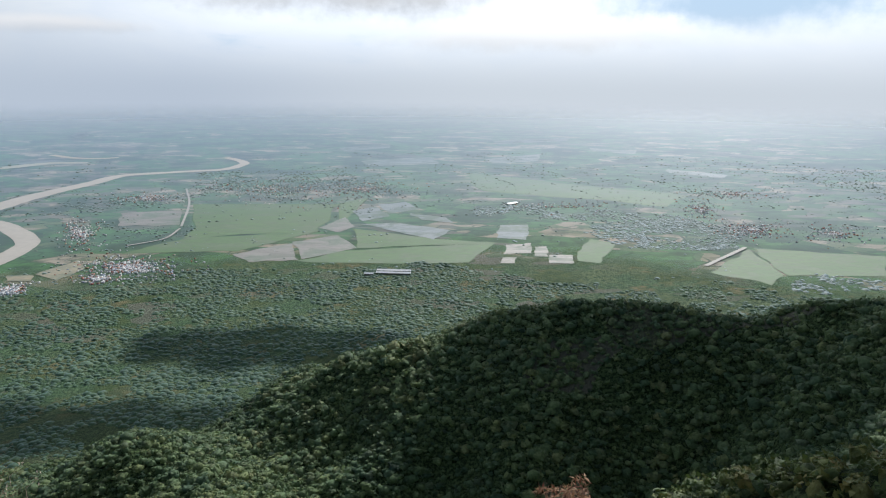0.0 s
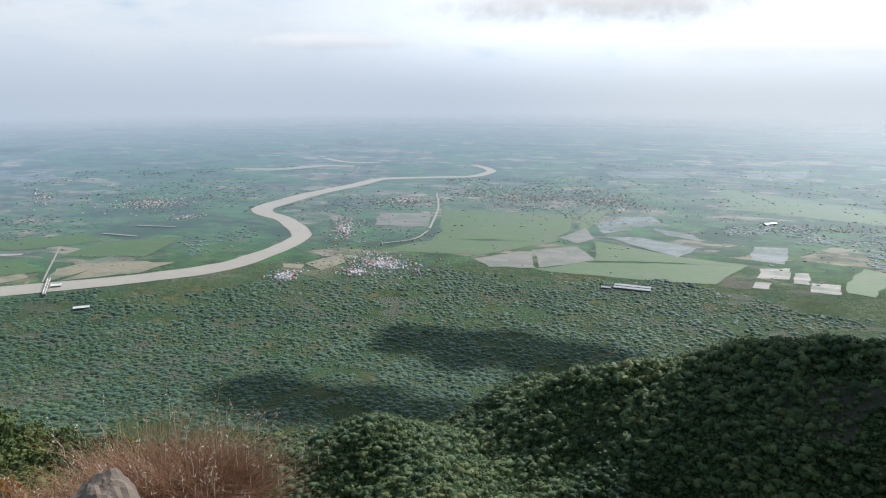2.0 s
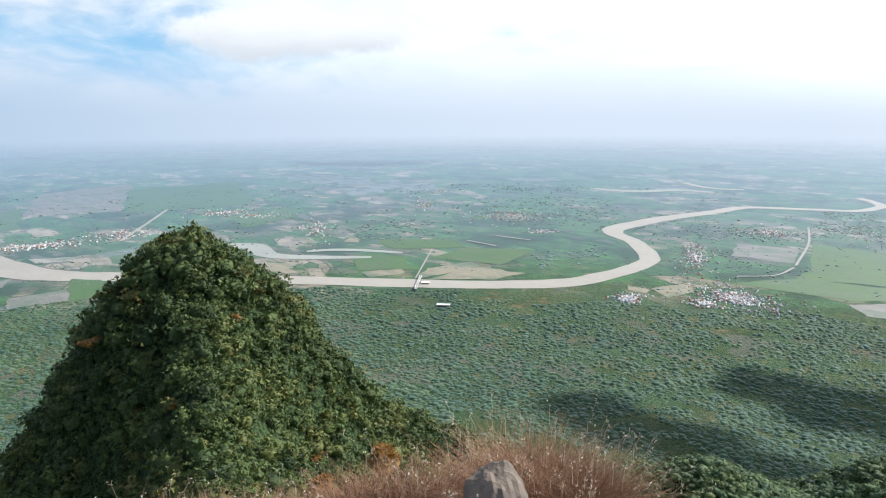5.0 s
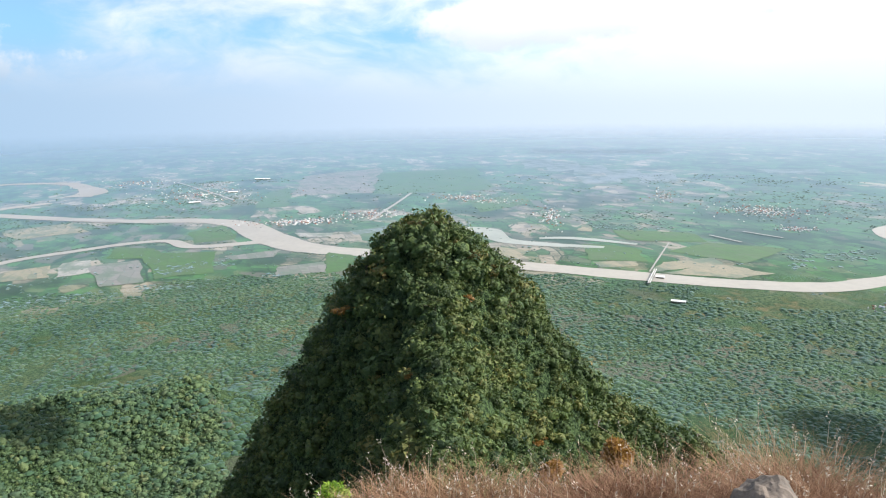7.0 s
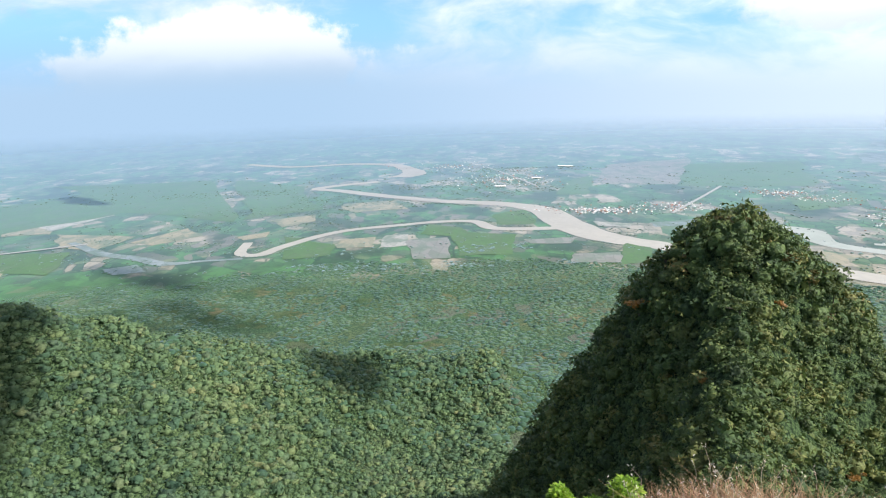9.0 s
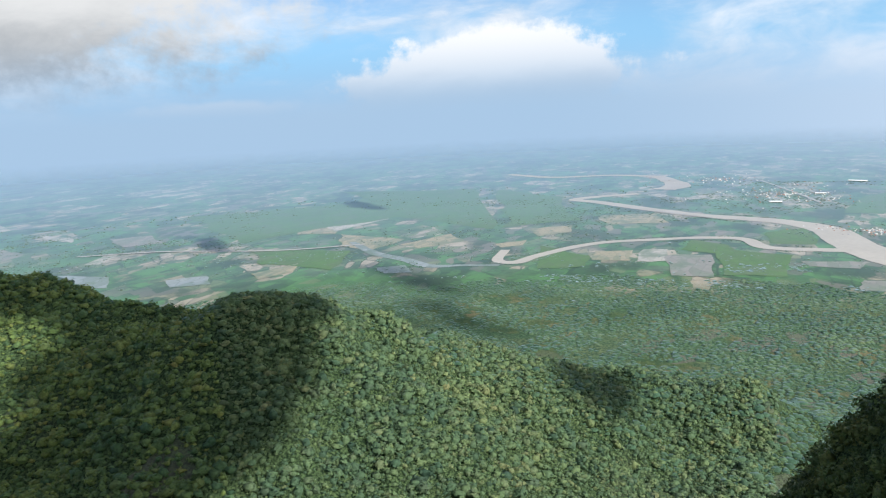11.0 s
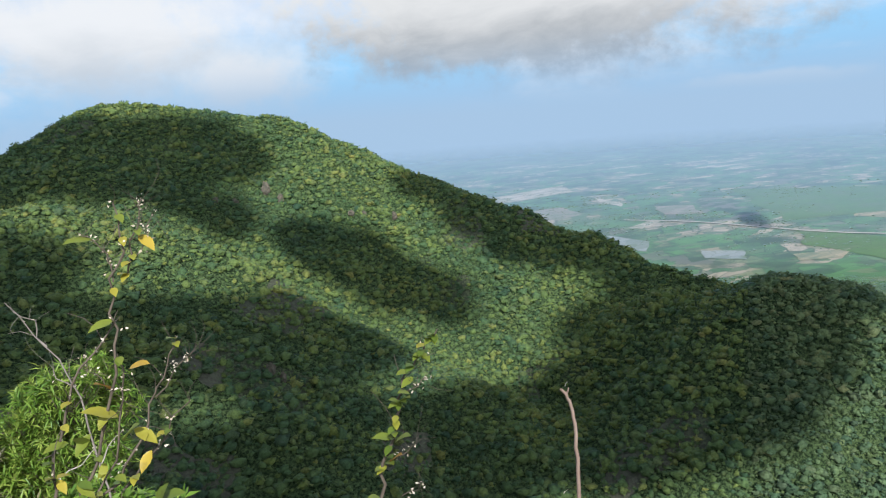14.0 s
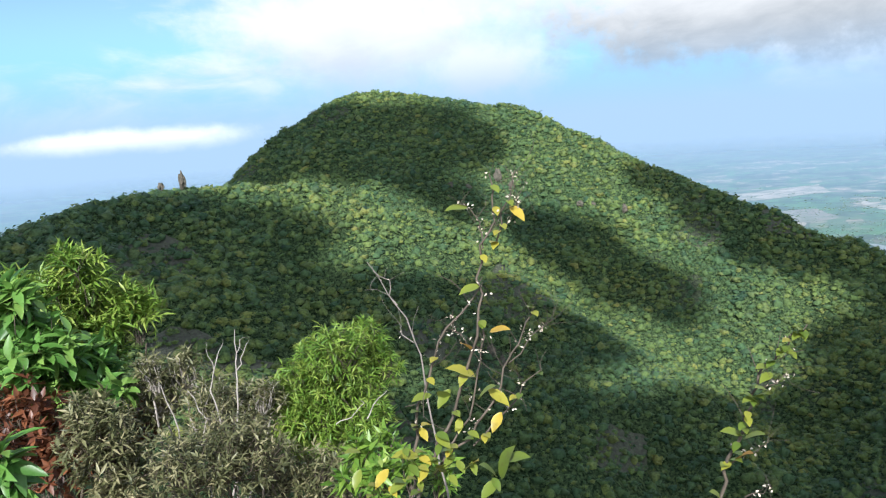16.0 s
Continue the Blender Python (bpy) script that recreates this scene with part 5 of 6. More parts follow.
def rock(az, far, size, seed, label, sharp=0.5, sink=0.3):
    bm = bmesh.new()
    bmesh.ops.create_icosphere(bm, subdivisions=4, radius=1)
    o = Vector((seed * 3.7, seed * 1.3, 0))
    planes = [Vector((random.gauss(0, 1), random.gauss(0, 1), random.gauss(0.3, 1))).normalized() for _ in range(9)]
    for q in bm.verts:
        d = q.co.normalized()
        r = 1.0
        for pl in planes:
            c = d.dot(pl)
            if c > 0.35:
                r = min(r, 0.80 / c)
        r *= 1 + 0.10 * noise.noise(d * 2.2 + o) + 0.05 * noise.noise(d * 7 + o) + 0.02 * noise.noise(d * 19 + o)
        q.co = Vector((d.x * size[0], d.y * size[1], d.z * size[2])) * r
    ob = part("rock", bm, rock_mat, smooth=False)
    x, y, _ = spot(az, 0, far)
    ob.location = (x, y, float(height(x, y)) + size[2] * (1 - 2 * sink))
    ob.rotation_euler = (0, 0, radians(az))
    return tagged(ob, label, "rock")


# rocks in the grass
rock(43.0, 3.40, (0.145, 0.20, 0.20), 1, "pale pointed boulder half sunk in dry grass", sink=0.15)
rock(47.4, 3.25, (0.14, 0.15, 0.13), 2, "dark weathered stone among dry grass", sink=0.25)
# the red-brown grass round them
for az_, far_, wide_, tall_, n_, s_ in ((40.0, 3.85, 0.68, 0.56, 5200, 60), (36.8, 3.75, 0.52, 0.44, 3400, 40), (43.6, 4.1, 0.55, 0.46, 3000, 40),
                                        (48.2, 3.7, 0.55, 0.34, 1800, 24), (51.5, 3.6, 0.55, 0.32, 1700, 24), (55, 3.7, 0.6, 0.30, 1500, 24), (59.5, 3.8, 0.6, 0.28, 1400, 30),
                                        (64, 3.7, 0.6, 0.30, 1500, 40), (68, 3.75, 0.6, 0.30, 1500, 40), (72, 3.9, 0.5, 0.27, 1000, 24), (46, 3.0, 0.4, 0.22, 900, 10),
                                        (56, 3.1, 0.5, 0.22, 900, 10), (65, 3.15, 0.5, 0.22, 900, 10)):
    grass_tuft(az_, far_, wide_, tall_, n_, seeds=s_, tone=0.52 if az_ > 58 else 0.30)


def bare_twigs(az, far, tall, count, mat, label, forks=3, thick=0.006, spread=0.25, name="dead_twig"):
    """Leafless forked twigs from one root."""
    thing = tagged(new(name), label, "twig")
    thing.location = footing(az, far)
    lines = []
    for k in range(count):
        top = np.array([random.gauss(0, spread), random.gauss(0, spread), tall * random.uniform(0.75, 1.0)])
        line = bend(np.zeros(3), top, 0.08, 8)
        lines.append((line, thick, thick * 0.4))
        for _ in range(forks):
            i = random.randint(3, 6)
            tip = line[i] + np.array([random.gauss(0, 0.10), random.gauss(0, 0.10), random.uniform(0.10, 0.25)]) * tall
            lines.append((bend(line[i], tip, 0.1, 4), thick * 0.55, thick * 0.25))
    v, f = tube_arrays(lines)
    link_mesh("branches", v, f, mat, thing, smooth=True)
    return thing


for az_, tall_ in ((73.0, 0.42), (74.6, 0.36), (70.3, 0.46), (76.2, 0.30)):
    bare_twigs(az_, 4.2, tall_, 2, dead_mat, "pale dry stalks standing over the grass", forks=4, thick=0.003, spread=0.06)

# trees that stand out of the pinnacle's canopy
def lone_tree(az, far, r, tall, mat, label, flat=0.7, wide=1.0):
    """A tree that stands out of the canopy: trunk, limbs and a crown of leafy clumps."""
    tree = tagged(new("tree"), label, "tree", "trees standing out of the canopy")
    x, y, _ = spot(az, 0, far)
    tree.location = (x, y, float(height(x, y)) - 0.2)
    k = 11
    knob = np.random.normal(size=(k, 3)) * [0.5 * r * wide, 0.5 * r * wide, 0.28 * r * flat] + [0, 0, tall]
    runs = [(np.array([(0, 0, 0), (0.05 * r, 0, tall * 0.5), (0, 0.04 * r, tall * 0.95)]), 0.07 * r, 0.03 * r)]
    runs += [(np.array([(0, 0, tall * 0.55), (q * [0.5, 0.5, 0.9]).tolist(), q.tolist()]), 0.03 * r, 0.012 * r) for q in knob]
    v, f = tube_arrays(runs, 5)
    link_mesh("trunk", v, f, bark_mat, tree, smooth=True)
    v, f = crown(1, 150, 0.16, 12, 0.55)
    vs = [v * [0.50 * r, 0.50 * r, 0.42 * r * flat] + q for q in knob]
    fs = [f + j * len(v) for j in range(k)]
    vs, fs = np.vstack(vs), np.vstack(fs)
    link_mesh("crown", vs, fs, mat, tree, smooth=True, attrs=[("tint", np.repeat(0.35 + 0.3 * rnd(k), len(v)))])
    return tree


for az_, far_, r_, tall_ in ((76.6, 136.8, 2.3, 3.0), (73.0, 129.7, 1.9, 2.4), (60.0, 146.0, 1.9, 2.6), (55.0, 139.0, 2.0, 2.6), (66.2, 126.0, 2.0, 2.4)):
    lone_tree(az_, far_, r_, tall_, leaf_near, "spreading light green tree standing out of the pinnacle's canopy")
lone_tree(71.7, 146.0, 1.7, 3.4, leaf_near, "flat-topped umbrella-shaped tree on the pinnacle's shoulder", 0.35, 1.2)
for az_, far_, r_, tall_ in ((73.6, 139.6, 1.7, 2.4), (68.6, 114.0, 0.9, 1.6), (57.7, 124.0, 1.3, 1.8), (63.4, 134.2, 1.1, 2.0)):
    lone_tree(az_, far_, r_, tall_, orange_mat, "tree with a rusty orange dying crown on the pinnacle")
for az_, far_, r_, tall_ in ((61.6, 144.1, 2.0, 2.2), (63.2, 143.1, 1.7, 2.2), (66.8, 146.5, 1.9, 1.6), (60.4, 141.0, 1.5, 2.0)):
    lone_tree(az_, far_, r_, tall_, russet_mat, "tree with a yellowish-brown dry crown on the pinnacle")

# small trees on the slope below the grass
def small_tree(az, el, far, r, mat, label):
    """A slim trunk with a round crown of many leaves; the crown's middle is given by its bearing from the summit."""
    thing = tagged(new("small_tree"), label, "tree", "small trees below the summit")
    root = footing(az, far)
    thing.location = root
    top = np.array(spot(az, el, far)) - root
    v, f = tube_arrays([(bend(np.zeros(3), top, 0.05, 7), 0.05, 0.02)] + [(bend(top * s, top + np.random.normal(size=3) * r * 0.5, 0.1, 4), 0.02, 0.008) for s in (0.6, 0.7, 0.8, 0.85)], 6)
    link_mesh("trunk", v, f, bark_mat, thing, smooth=True)
    n = 1500
    d = unit(np.random.normal(size=(n, 3)) + [0, 0, 0.3])
    lobes = unit(np.random.normal(size=(9, 3)) + [0, 0, 0.5])
    at = top + d * (r * (0.55 + 0.45 * np.max(np.clip(d @ lobes.T, 0, 1) ** 4, axis=1)) * (0.75 + 0.3 * rnd(n)))[:, None]
    leaves_part("crown", at, d + np.random.normal(size=(n, 3)) * 0.7, np.array([0, 0, 1.0]) + np.random.normal(size=(n, 3)) * 0.3, 0.05 + 0.04 * rnd(n), 0.03 + 0.02 * rnd(n), mat, thing)


for az_, el_, r_ in ((80.1, -30.4, 0.24), (77.6, -31.0, 0.22), (74.9, -30.0, 0.32), (76.2, -31.4, 0.28), (73.2, -31.2, 0.26)):
    small_tree(az_, el_, 10.4, r_, lime_mat, "small tree with a round bright lime-green crown")
for az_, el_, r_ in ((56.9, -27.9, 0.17), (51.7, -26.4, 0.22)):
    small_tree(az_, el_, 10.4, r_, orange_mat, "small tree with an orange-brown autumn crown")
shrub("dry_shrub", 350.4, 3.3, 0.30, 0.10, 16, 7, 11, (0.034, 0.008), straw_mat, "small withered shrub with curled brown leaves")


# shrubs on the south side

bush('feathery_shrub', [((1.125, -4.522, 139.334), 0.159), ((1.253, -4.432, 139.182), 0.180), ((0.994, -4.616, 139.107), 0.175), ((0.831, -4.568, 139.110), 0.112), ((1.093, -4.469, 138.978), 0.196), ((1.427, -4.481, 139.299), 0.108), ((1.327, -4.708, 138.855), 0.210)], 760, 9, (0.082, 0.015), feather_mat, 'leafy shrub with whorls of narrow light green leaves')
bush('broadleaf_shrub', [((1.182, -3.868, 139.204), 0.165), ((0.989, -3.920, 139.009), 0.147), ((0.852, -3.763, 138.932), 0.102), ((1.172, -3.773, 139.355), 0.116), ((1.031, -3.727, 139.149), 0.148), ((1.100, -3.664, 139.078), 0.134)], 190, 8, (0.095, 0.036), broad_mat, 'broad-leaved glossy green shrub', rounded=True)
bush('withered_shrub', [((1.102, -3.531, 138.918), 0.180), ((1.077, -3.581, 138.679), 0.221), ((1.282, -3.769, 138.702), 0.168), ((1.025, -3.827, 138.662), 0.139)], 330, 8, (0.05, 0.022), rust_mat, 'withered shrub with dark rust-brown dead leaves')
bush('withered_shrub', [((0.783, -4.095, 138.624), 0.094), ((0.723, -4.107, 138.730), 0.070)], 60, 7, (0.05, 0.02), rust_mat, 'withered shrub with dark rust-brown dead leaves')
bush('broadleaf_shrub', [((0.779, -2.509, 139.200), 0.059), ((0.816, -2.537, 139.079), 0.060)], 20, 7, (0.095, 0.03), broad_mat, 'low broad-leaved green shrub with reddish young leaves', rounded=True)
bush('grey_shrub', [((0.762, -3.311, 138.876), 0.144), ((0.715, -3.363, 138.689), 0.141), ((0.808, -3.381, 138.971), 0.084)], 480, 8, (0.047, 0.0105), grey_mat, 'dense shrub with narrow grey-green leaves', upright=1.2)
bush('grey_shrub', [((0.667, -3.943, 138.841), 0.145), ((0.376, -3.712, 138.803), 0.141), ((0.279, -3.908, 138.670), 0.157), ((0.532, -3.895, 138.951), 0.082), ((0.663, -3.810, 138.983), 0.075), ((0.153, -3.768, 138.805), 0.083)], 860, 8, (0.042, 0.009), grey_mat, 'dense shrub with narrow grey-green leaves', upright=1.2, bark=dead_mat)
bush('grey_shrub', [((0.305, -3.253, 138.748), 0.172), ((0.446, -3.093, 138.802), 0.147), ((0.122, -3.434, 138.542), 0.145), ((-0.068, -3.417, 138.519), 0.139), ((0.163, -3.295, 138.766), 0.122)], 860, 8, (0.037, 0.0085), grey_mat, 'low shrub with dry grey-green leaves', upright=1.2)
bush('feathery_shrub', [((-0.174, -3.718, 138.976), 0.133), ((-0.329, -3.923, 138.965), 0.109), ((-0.063, -3.814, 138.871), 0.136), ((0.058, -3.920, 138.720), 0.135), ((-0.389, -3.897, 138.829), 0.103), ((-0.072, -3.792, 138.693), 0.151), ((-0.250, -3.755, 138.753), 0.134), ((0.043, -3.822, 138.598), 0.118), ((-0.123, -3.765, 138.525), 0.142), ((-0.301, -3.663, 138.669), 0.100)], 1500, 10, (0.05, 0.008), feather_mat, 'rounded shrub with fine bright green leaves', upright=0.7)
bush('yellow_shrub', [((-0.178, -2.318, 139.136), 0.052), ((-0.264, -2.490, 139.071), 0.054), ((-0.302, -2.215, 139.140), 0.050), ((-0.217, -2.225, 139.094), 0.064), ((-0.414, -2.405, 138.988), 0.052), ((-0.133, -2.312, 139.064), 0.043)], 120, 7, (0.042, 0.014), feather_mat, 'low shrub with yellow-green leaves', tone=0.38)
for az_, far_ in ((183, 2.6), (179, 2.5), (190, 2.5), (175, 2.8), (196, 2.6)):
    grass_tuft(az_, far_, 0.5, 0.26, 700, seeds=6, tone=0.55)


def sapling(name, label, stems, leaves, buds, mat=None, twigs=3, crooked=0.0022):
    '''A thin plant near the eye: bare crooked stems, single leaves and small white buds along them.'''
    thing = tagged(new(name), label, "sapling")
    first = np.array(stems[0][0][0])
    ground_z = float(height(first[0], first[1]))
    thing.location = (first[0], first[1], ground_z)
    o = np.array(thing.location)
    for k, (pts, r0, r1) in enumerate(stems):
        p = np.array(pts) - o
        if k == 0:
            p = np.vstack([[[0, 0, -0.02]], p])
        fine_ = np.vstack([p[i] + (p[i + 1] - p[i]) * s for i in range(len(p) - 1) for s in (0, 0.33, 0.66)] + [p[-1]])
        fine_[1:-1] += np.random.normal(size=(len(fine_) - 2, 3)) * crooked
        side = []
        for i in np.random.randint(3, len(fine_), twigs):
            d = unit(np.random.normal(size=3) + [0, 0, 0.9])
            side.append((bend(fine_[i], fine_[i] + d * random.uniform(0.015, 0.05), 0.1, 4), r1 * 0.6, r1 * 0.3))
        for word, run in [("stem", (fine_, r0, r1))] + [("twig", q) for q in side]:
            v, f = tube_arrays([run], 6 if word == "stem" else 4)
            made = link_mesh(word, v, f, mat or bark_mat, thing if word == "stem" else stem, smooth=True)
            stem = made if word == "stem" else stem
        at = fine_[np.random.randint(2, len(fine_), buds)] + np.random.normal(size=(buds, 3)) * 0.003
        leaves_part("blossom", at, np.random.normal(size=at.shape) + [0, 0, 0.5], np.random.normal(size=at.shape), 0.0025 + 0.003 * rnd(buds), 0.0015 + 0.0015 * rnd(buds), seed_mat, thing)["kind"] = "stuff"
    for p, way, size, tone in leaves:
        p = np.array(p) - o
        w_ = np.array([way[0], way[1], way[2]])
        v, f = leaf_arrays([p], [w_], [np.array([0.1, 0.35, 1.0])], [size], [size * 0.5], rounded=True)
        link_mesh("leaf", v, f, yellow_mat, thing, attrs=[("tint", np.full(14, tone))])
    return thing


sapling("sapling", "thin twiggy sapling with a few yellow and orange leaves", [
    ([(-0.188, -1.224, 139.584), (-0.210, -1.221, 139.632), (-0.232, -1.217, 139.678), (-0.262, -1.210, 139.755), (-0.271, -1.209, 139.818), (-0.277, -1.207, 139.867), (-0.292, -1.203, 139.911), (-0.288, -1.204, 139.947)], 0.00242, 0.00077),
    ([(-0.189, -1.224, 139.641), (-0.199, -1.222, 139.694), (-0.214, -1.220, 139.739), (-0.238, -1.216, 139.782), (-0.271, -1.209, 139.823)], 0.00185, 0.00096),
    ([(-0.291, -1.203, 139.872), (-0.300, -1.201, 139.902), (-0.310, -1.198, 139.928), (-0.314, -1.197, 139.949)], 0.00106, 0.00053),
    ([(-0.223, -1.218, 139.638), (-0.251, -1.213, 139.676), (-0.265, -1.210, 139.728), (-0.273, -1.208, 139.767), (-0.270, -1.209, 139.792)], 0.00132, 0.00067),
    ([(-0.210, -1.221, 139.611), (-0.250, -1.213, 139.656), (-0.282, -1.205, 139.701), (-0.299, -1.201, 139.739), (-0.316, -1.197, 139.771), (-0.327, -1.193, 139.803)], 0.00158, 0.00067),
    ([(-0.255, -1.212, 139.643), (-0.294, -1.202, 139.687), (-0.331, -1.191, 139.729)], 0.00123, 0.00058),
    ([(-0.299, -1.201, 139.739), (-0.334, -1.191, 139.777)], 0.00088, 0.00048),
    ([(-0.277, -1.207, 139.867), (-0.278, -1.207, 139.891), (-0.267, -1.209, 139.907), (-0.256, -1.212, 139.917)], 0.00088, 0.00048),
    ([(-0.292, -1.203, 139.891), (-0.307, -1.199, 139.899), (-0.322, -1.194, 139.931)], 0.00070, 0.00043),
    ([(-0.262, -1.210, 139.755), (-0.247, -1.213, 139.775), (-0.239, -1.215, 139.795)], 0.00070, 0.00038),
], [
    ((-0.266, -1.210, 139.911), (0.89, 0.38, 0.27), 0.030, 0.30),
    ((-0.307, -1.199, 139.912), (-0.42, 0.81, -0.42), 0.025, 0.85),
    ((-0.273, -1.208, 139.827), (0.93, 0.38, 0.03), 0.028, 0.35),
    ((-0.262, -1.210, 139.723), (0.73, 0.24, 0.63), 0.039, 0.62),
    ((-0.254, -1.213, 139.732), (0.63, 0.63, -0.45), 0.022, 0.50),
    ((-0.279, -1.206, 139.774), (-0.54, 0.71, 0.45), 0.028, 0.90),
    ((-0.213, -1.220, 139.706), (0.86, 0.47, 0.21), 0.027, 0.30),
    ((-0.227, -1.217, 139.696), (0.16, 0.49, 0.86), 0.031, 0.25),
    ((-0.264, -1.210, 139.697), (-0.26, 0.55, 0.79), 0.034, 0.30),
    ((-0.274, -1.208, 139.708), (-0.64, 0.71, -0.29), 0.030, 0.62),
    ((-0.288, -1.205, 139.681), (0.65, 0.52, -0.55), 0.025, 0.85),
    ((-0.242, -1.215, 139.677), (0.30, 0.81, -0.51), 0.019, 0.50),
    ((-0.234, -1.217, 139.711), (0.74, 0.49, -0.46), 0.026, 0.30),
    ((-0.258, -1.212, 139.755), (0.41, 0.56, 0.72), 0.026, 0.95),
    ((-0.195, -1.223, 139.634), (0.81, 0.35, 0.46), 0.036, 0.50),
    ((-0.188, -1.224, 139.624), (0.40, 0.45, 0.80), 0.032, 0.40),
    ((-0.203, -1.221, 139.619), (0.69, 0.69, -0.19), 0.021, 0.70),
    ((-0.278, -1.207, 139.603), (0.41, 0.36, 0.84), 0.035, 0.15),
    ((-0.284, -1.205, 139.600), (-0.02, 0.33, 0.94), 0.051, 0.15),
    ((-0.288, -1.204, 139.623), (-0.58, 0.63, 0.51), 0.034, 0.15),
    ((-0.281, -1.206, 139.600), (0.87, 0.34, -0.37), 0.030, 0.20),
    ((-0.159, -1.227, 139.623), (0.72, 0.59, -0.37), 0.026, 0.80),
    ((-0.130, -1.229, 139.647), (0.60, 0.60, 0.53), 0.026, 0.40),
    ((-0.178, -1.225, 139.608), (0.84, 0.53, -0.12), 0.026, 0.35),
    ((-0.151, -1.227, 139.597), (0.41, 0.49, 0.77), 0.031, 0.50),
    ((-0.235, -1.216, 139.627), (-0.30, 0.89, -0.34), 0.019, 0.25),
    ((-0.213, -1.220, 139.659), (-0.59, 0.75, -0.29), 0.025, 0.40),
    ((-0.128, -1.229, 139.627), (0.48, 0.65, -0.58), 0.023, 0.35),
    ((-0.182, -1.225, 139.626), (-0.40, 0.88, -0.24), 0.020, 0.05),
    ((-0.190, -1.223, 139.606), (0.46, 0.59, 0.66), 0.024, 0.50),
    ((-0.197, -1.222, 139.669), (-0.29, 0.88, -0.38), 0.019, 0.75),
    ((-0.193, -1.223, 139.623), (-0.38, 0.89, 0.25), 0.019, 0.50),
    ((-0.243, -1.214, 139.611), (-0.09, 0.58, 0.81), 0.028, 0.25),
    ((-0.211, -1.221, 139.611), (-0.11, 0.60, 0.79), 0.028, 0.25),
    ((-0.230, -1.217, 139.641), (0.47, 0.88, 0.05), 0.017, 0.75),
    ((-0.250, -1.213, 139.660), (-0.36, 0.92, 0.16), 0.020, 0.35),
    ((-0.218, -1.219, 139.613), (0.11, 0.54, 0.83), 0.028, 0.50),
    ((-0.252, -1.213, 139.624), (-0.04, 0.93, -0.36), 0.018, 0.25),
    ((-0.218, -1.219, 139.627), (0.53, 0.69, 0.50), 0.021, 0.05),
    ((-0.179, -1.225, 139.646), (0.00, 1.00, 0.00), 0.016, 0.15),
    ((-0.200, -1.222, 139.639), (0.46, 0.68, 0.57), 0.022, 0.50),
    ((-0.206, -1.221, 139.636), (0.32, 0.91, -0.27), 0.018, 0.15),
    ((-0.209, -1.221, 139.671), (0.50, 0.69, 0.53), 0.021, 0.75),
    ((-0.158, -1.227, 139.602), (-0.31, 0.94, -0.13), 0.018, 0.75),
    ((-0.179, -1.225, 139.603), (0.56, 0.53, 0.64), 0.027, 0.05),
    ((-0.217, -1.220, 139.637), (-0.27, 0.75, 0.61), 0.024, 0.15),
    ((-0.141, -1.228, 139.592), (0.37, 0.69, 0.62), 0.022, 0.50),
    ((-0.192, -1.223, 139.606), (0.00, 0.98, -0.20), 0.016, 0.25),
    ((-0.218, -1.219, 139.648), (0.38, 0.90, -0.24), 0.017, 0.05),
    ((-0.252, -1.213, 139.619), (-0.06, 0.67, 0.74), 0.025, 0.75),
    ((-0.215, -1.220, 139.661), (-0.49, 0.87, 0.04), 0.021, 0.05),
    ((-0.234, -1.217, 139.633), (0.74, 0.66, -0.12), 0.021, 0.25),
    ((-0.220, -1.219, 139.611), (0.28, 0.54, 0.79), 0.028, 0.05),
    ((-0.274, -1.208, 139.603), (-0.21, 0.92, -0.33), 0.019, 0.05),
    ((-0.204, -1.221, 139.631), (-0.37, 0.91, 0.21), 0.019, 0.35),
    ((-0.206, -1.221, 139.625), (-0.07, 0.71, 0.71), 0.024, 0.35),
    ((-0.194, -1.223, 139.635), (-0.48, 0.88, 0.00), 0.020, 0.75),
    ((-0.226, -1.218, 139.609), (-0.30, 0.94, -0.13), 0.018, 0.35),
    ((-0.276, -1.207, 139.861), (0.00, 0.98, -0.20), 0.016, 0.65),
    ((-0.235, -1.216, 139.685), (-0.18, 0.96, 0.23), 0.018, 0.30),
    ((-0.290, -1.204, 139.935), (-0.14, 0.97, -0.19), 0.018, 0.30),
    ((-0.292, -1.203, 139.912), (0.10, 0.97, -0.24), 0.017, 0.65),
    ((-0.192, -1.223, 139.593), (0.56, 0.72, 0.40), 0.020, 0.10),
    ((-0.195, -1.223, 139.671), (0.36, 0.75, 0.55), 0.020, 0.50),
    ((-0.198, -1.222, 139.687), (0.47, 0.70, 0.54), 0.021, 0.10),
    ((-0.210, -1.221, 139.726), (-0.19, 0.98, 0.05), 0.017, 0.65),
    ((-0.194, -1.223, 139.667), (0.24, 0.80, 0.56), 0.020, 0.10),
    ((-0.221, -1.219, 139.749), (0.49, 0.84, 0.22), 0.018, 0.65),
    ((-0.291, -1.203, 139.873), (0.50, 0.77, 0.41), 0.018, 0.65),
    ((-0.306, -1.199, 139.918), (0.05, 1.00, -0.05), 0.016, 0.30),
    ((-0.292, -1.203, 139.874), (0.48, 0.87, -0.10), 0.017, 0.65),
    ((-0.298, -1.201, 139.893), (0.05, 1.00, 0.00), 0.016, 0.50),
    ((-0.295, -1.202, 139.886), (0.52, 0.85, 0.09), 0.017, 0.65),
    ((-0.271, -1.209, 139.788), (0.00, 1.00, 0.00), 0.017, 0.30),
    ((-0.271, -1.209, 139.787), (0.15, 0.99, -0.05), 0.016, 0.10),
    ((-0.227, -1.217, 139.643), (-0.27, 0.82, 0.51), 0.021, 0.50),
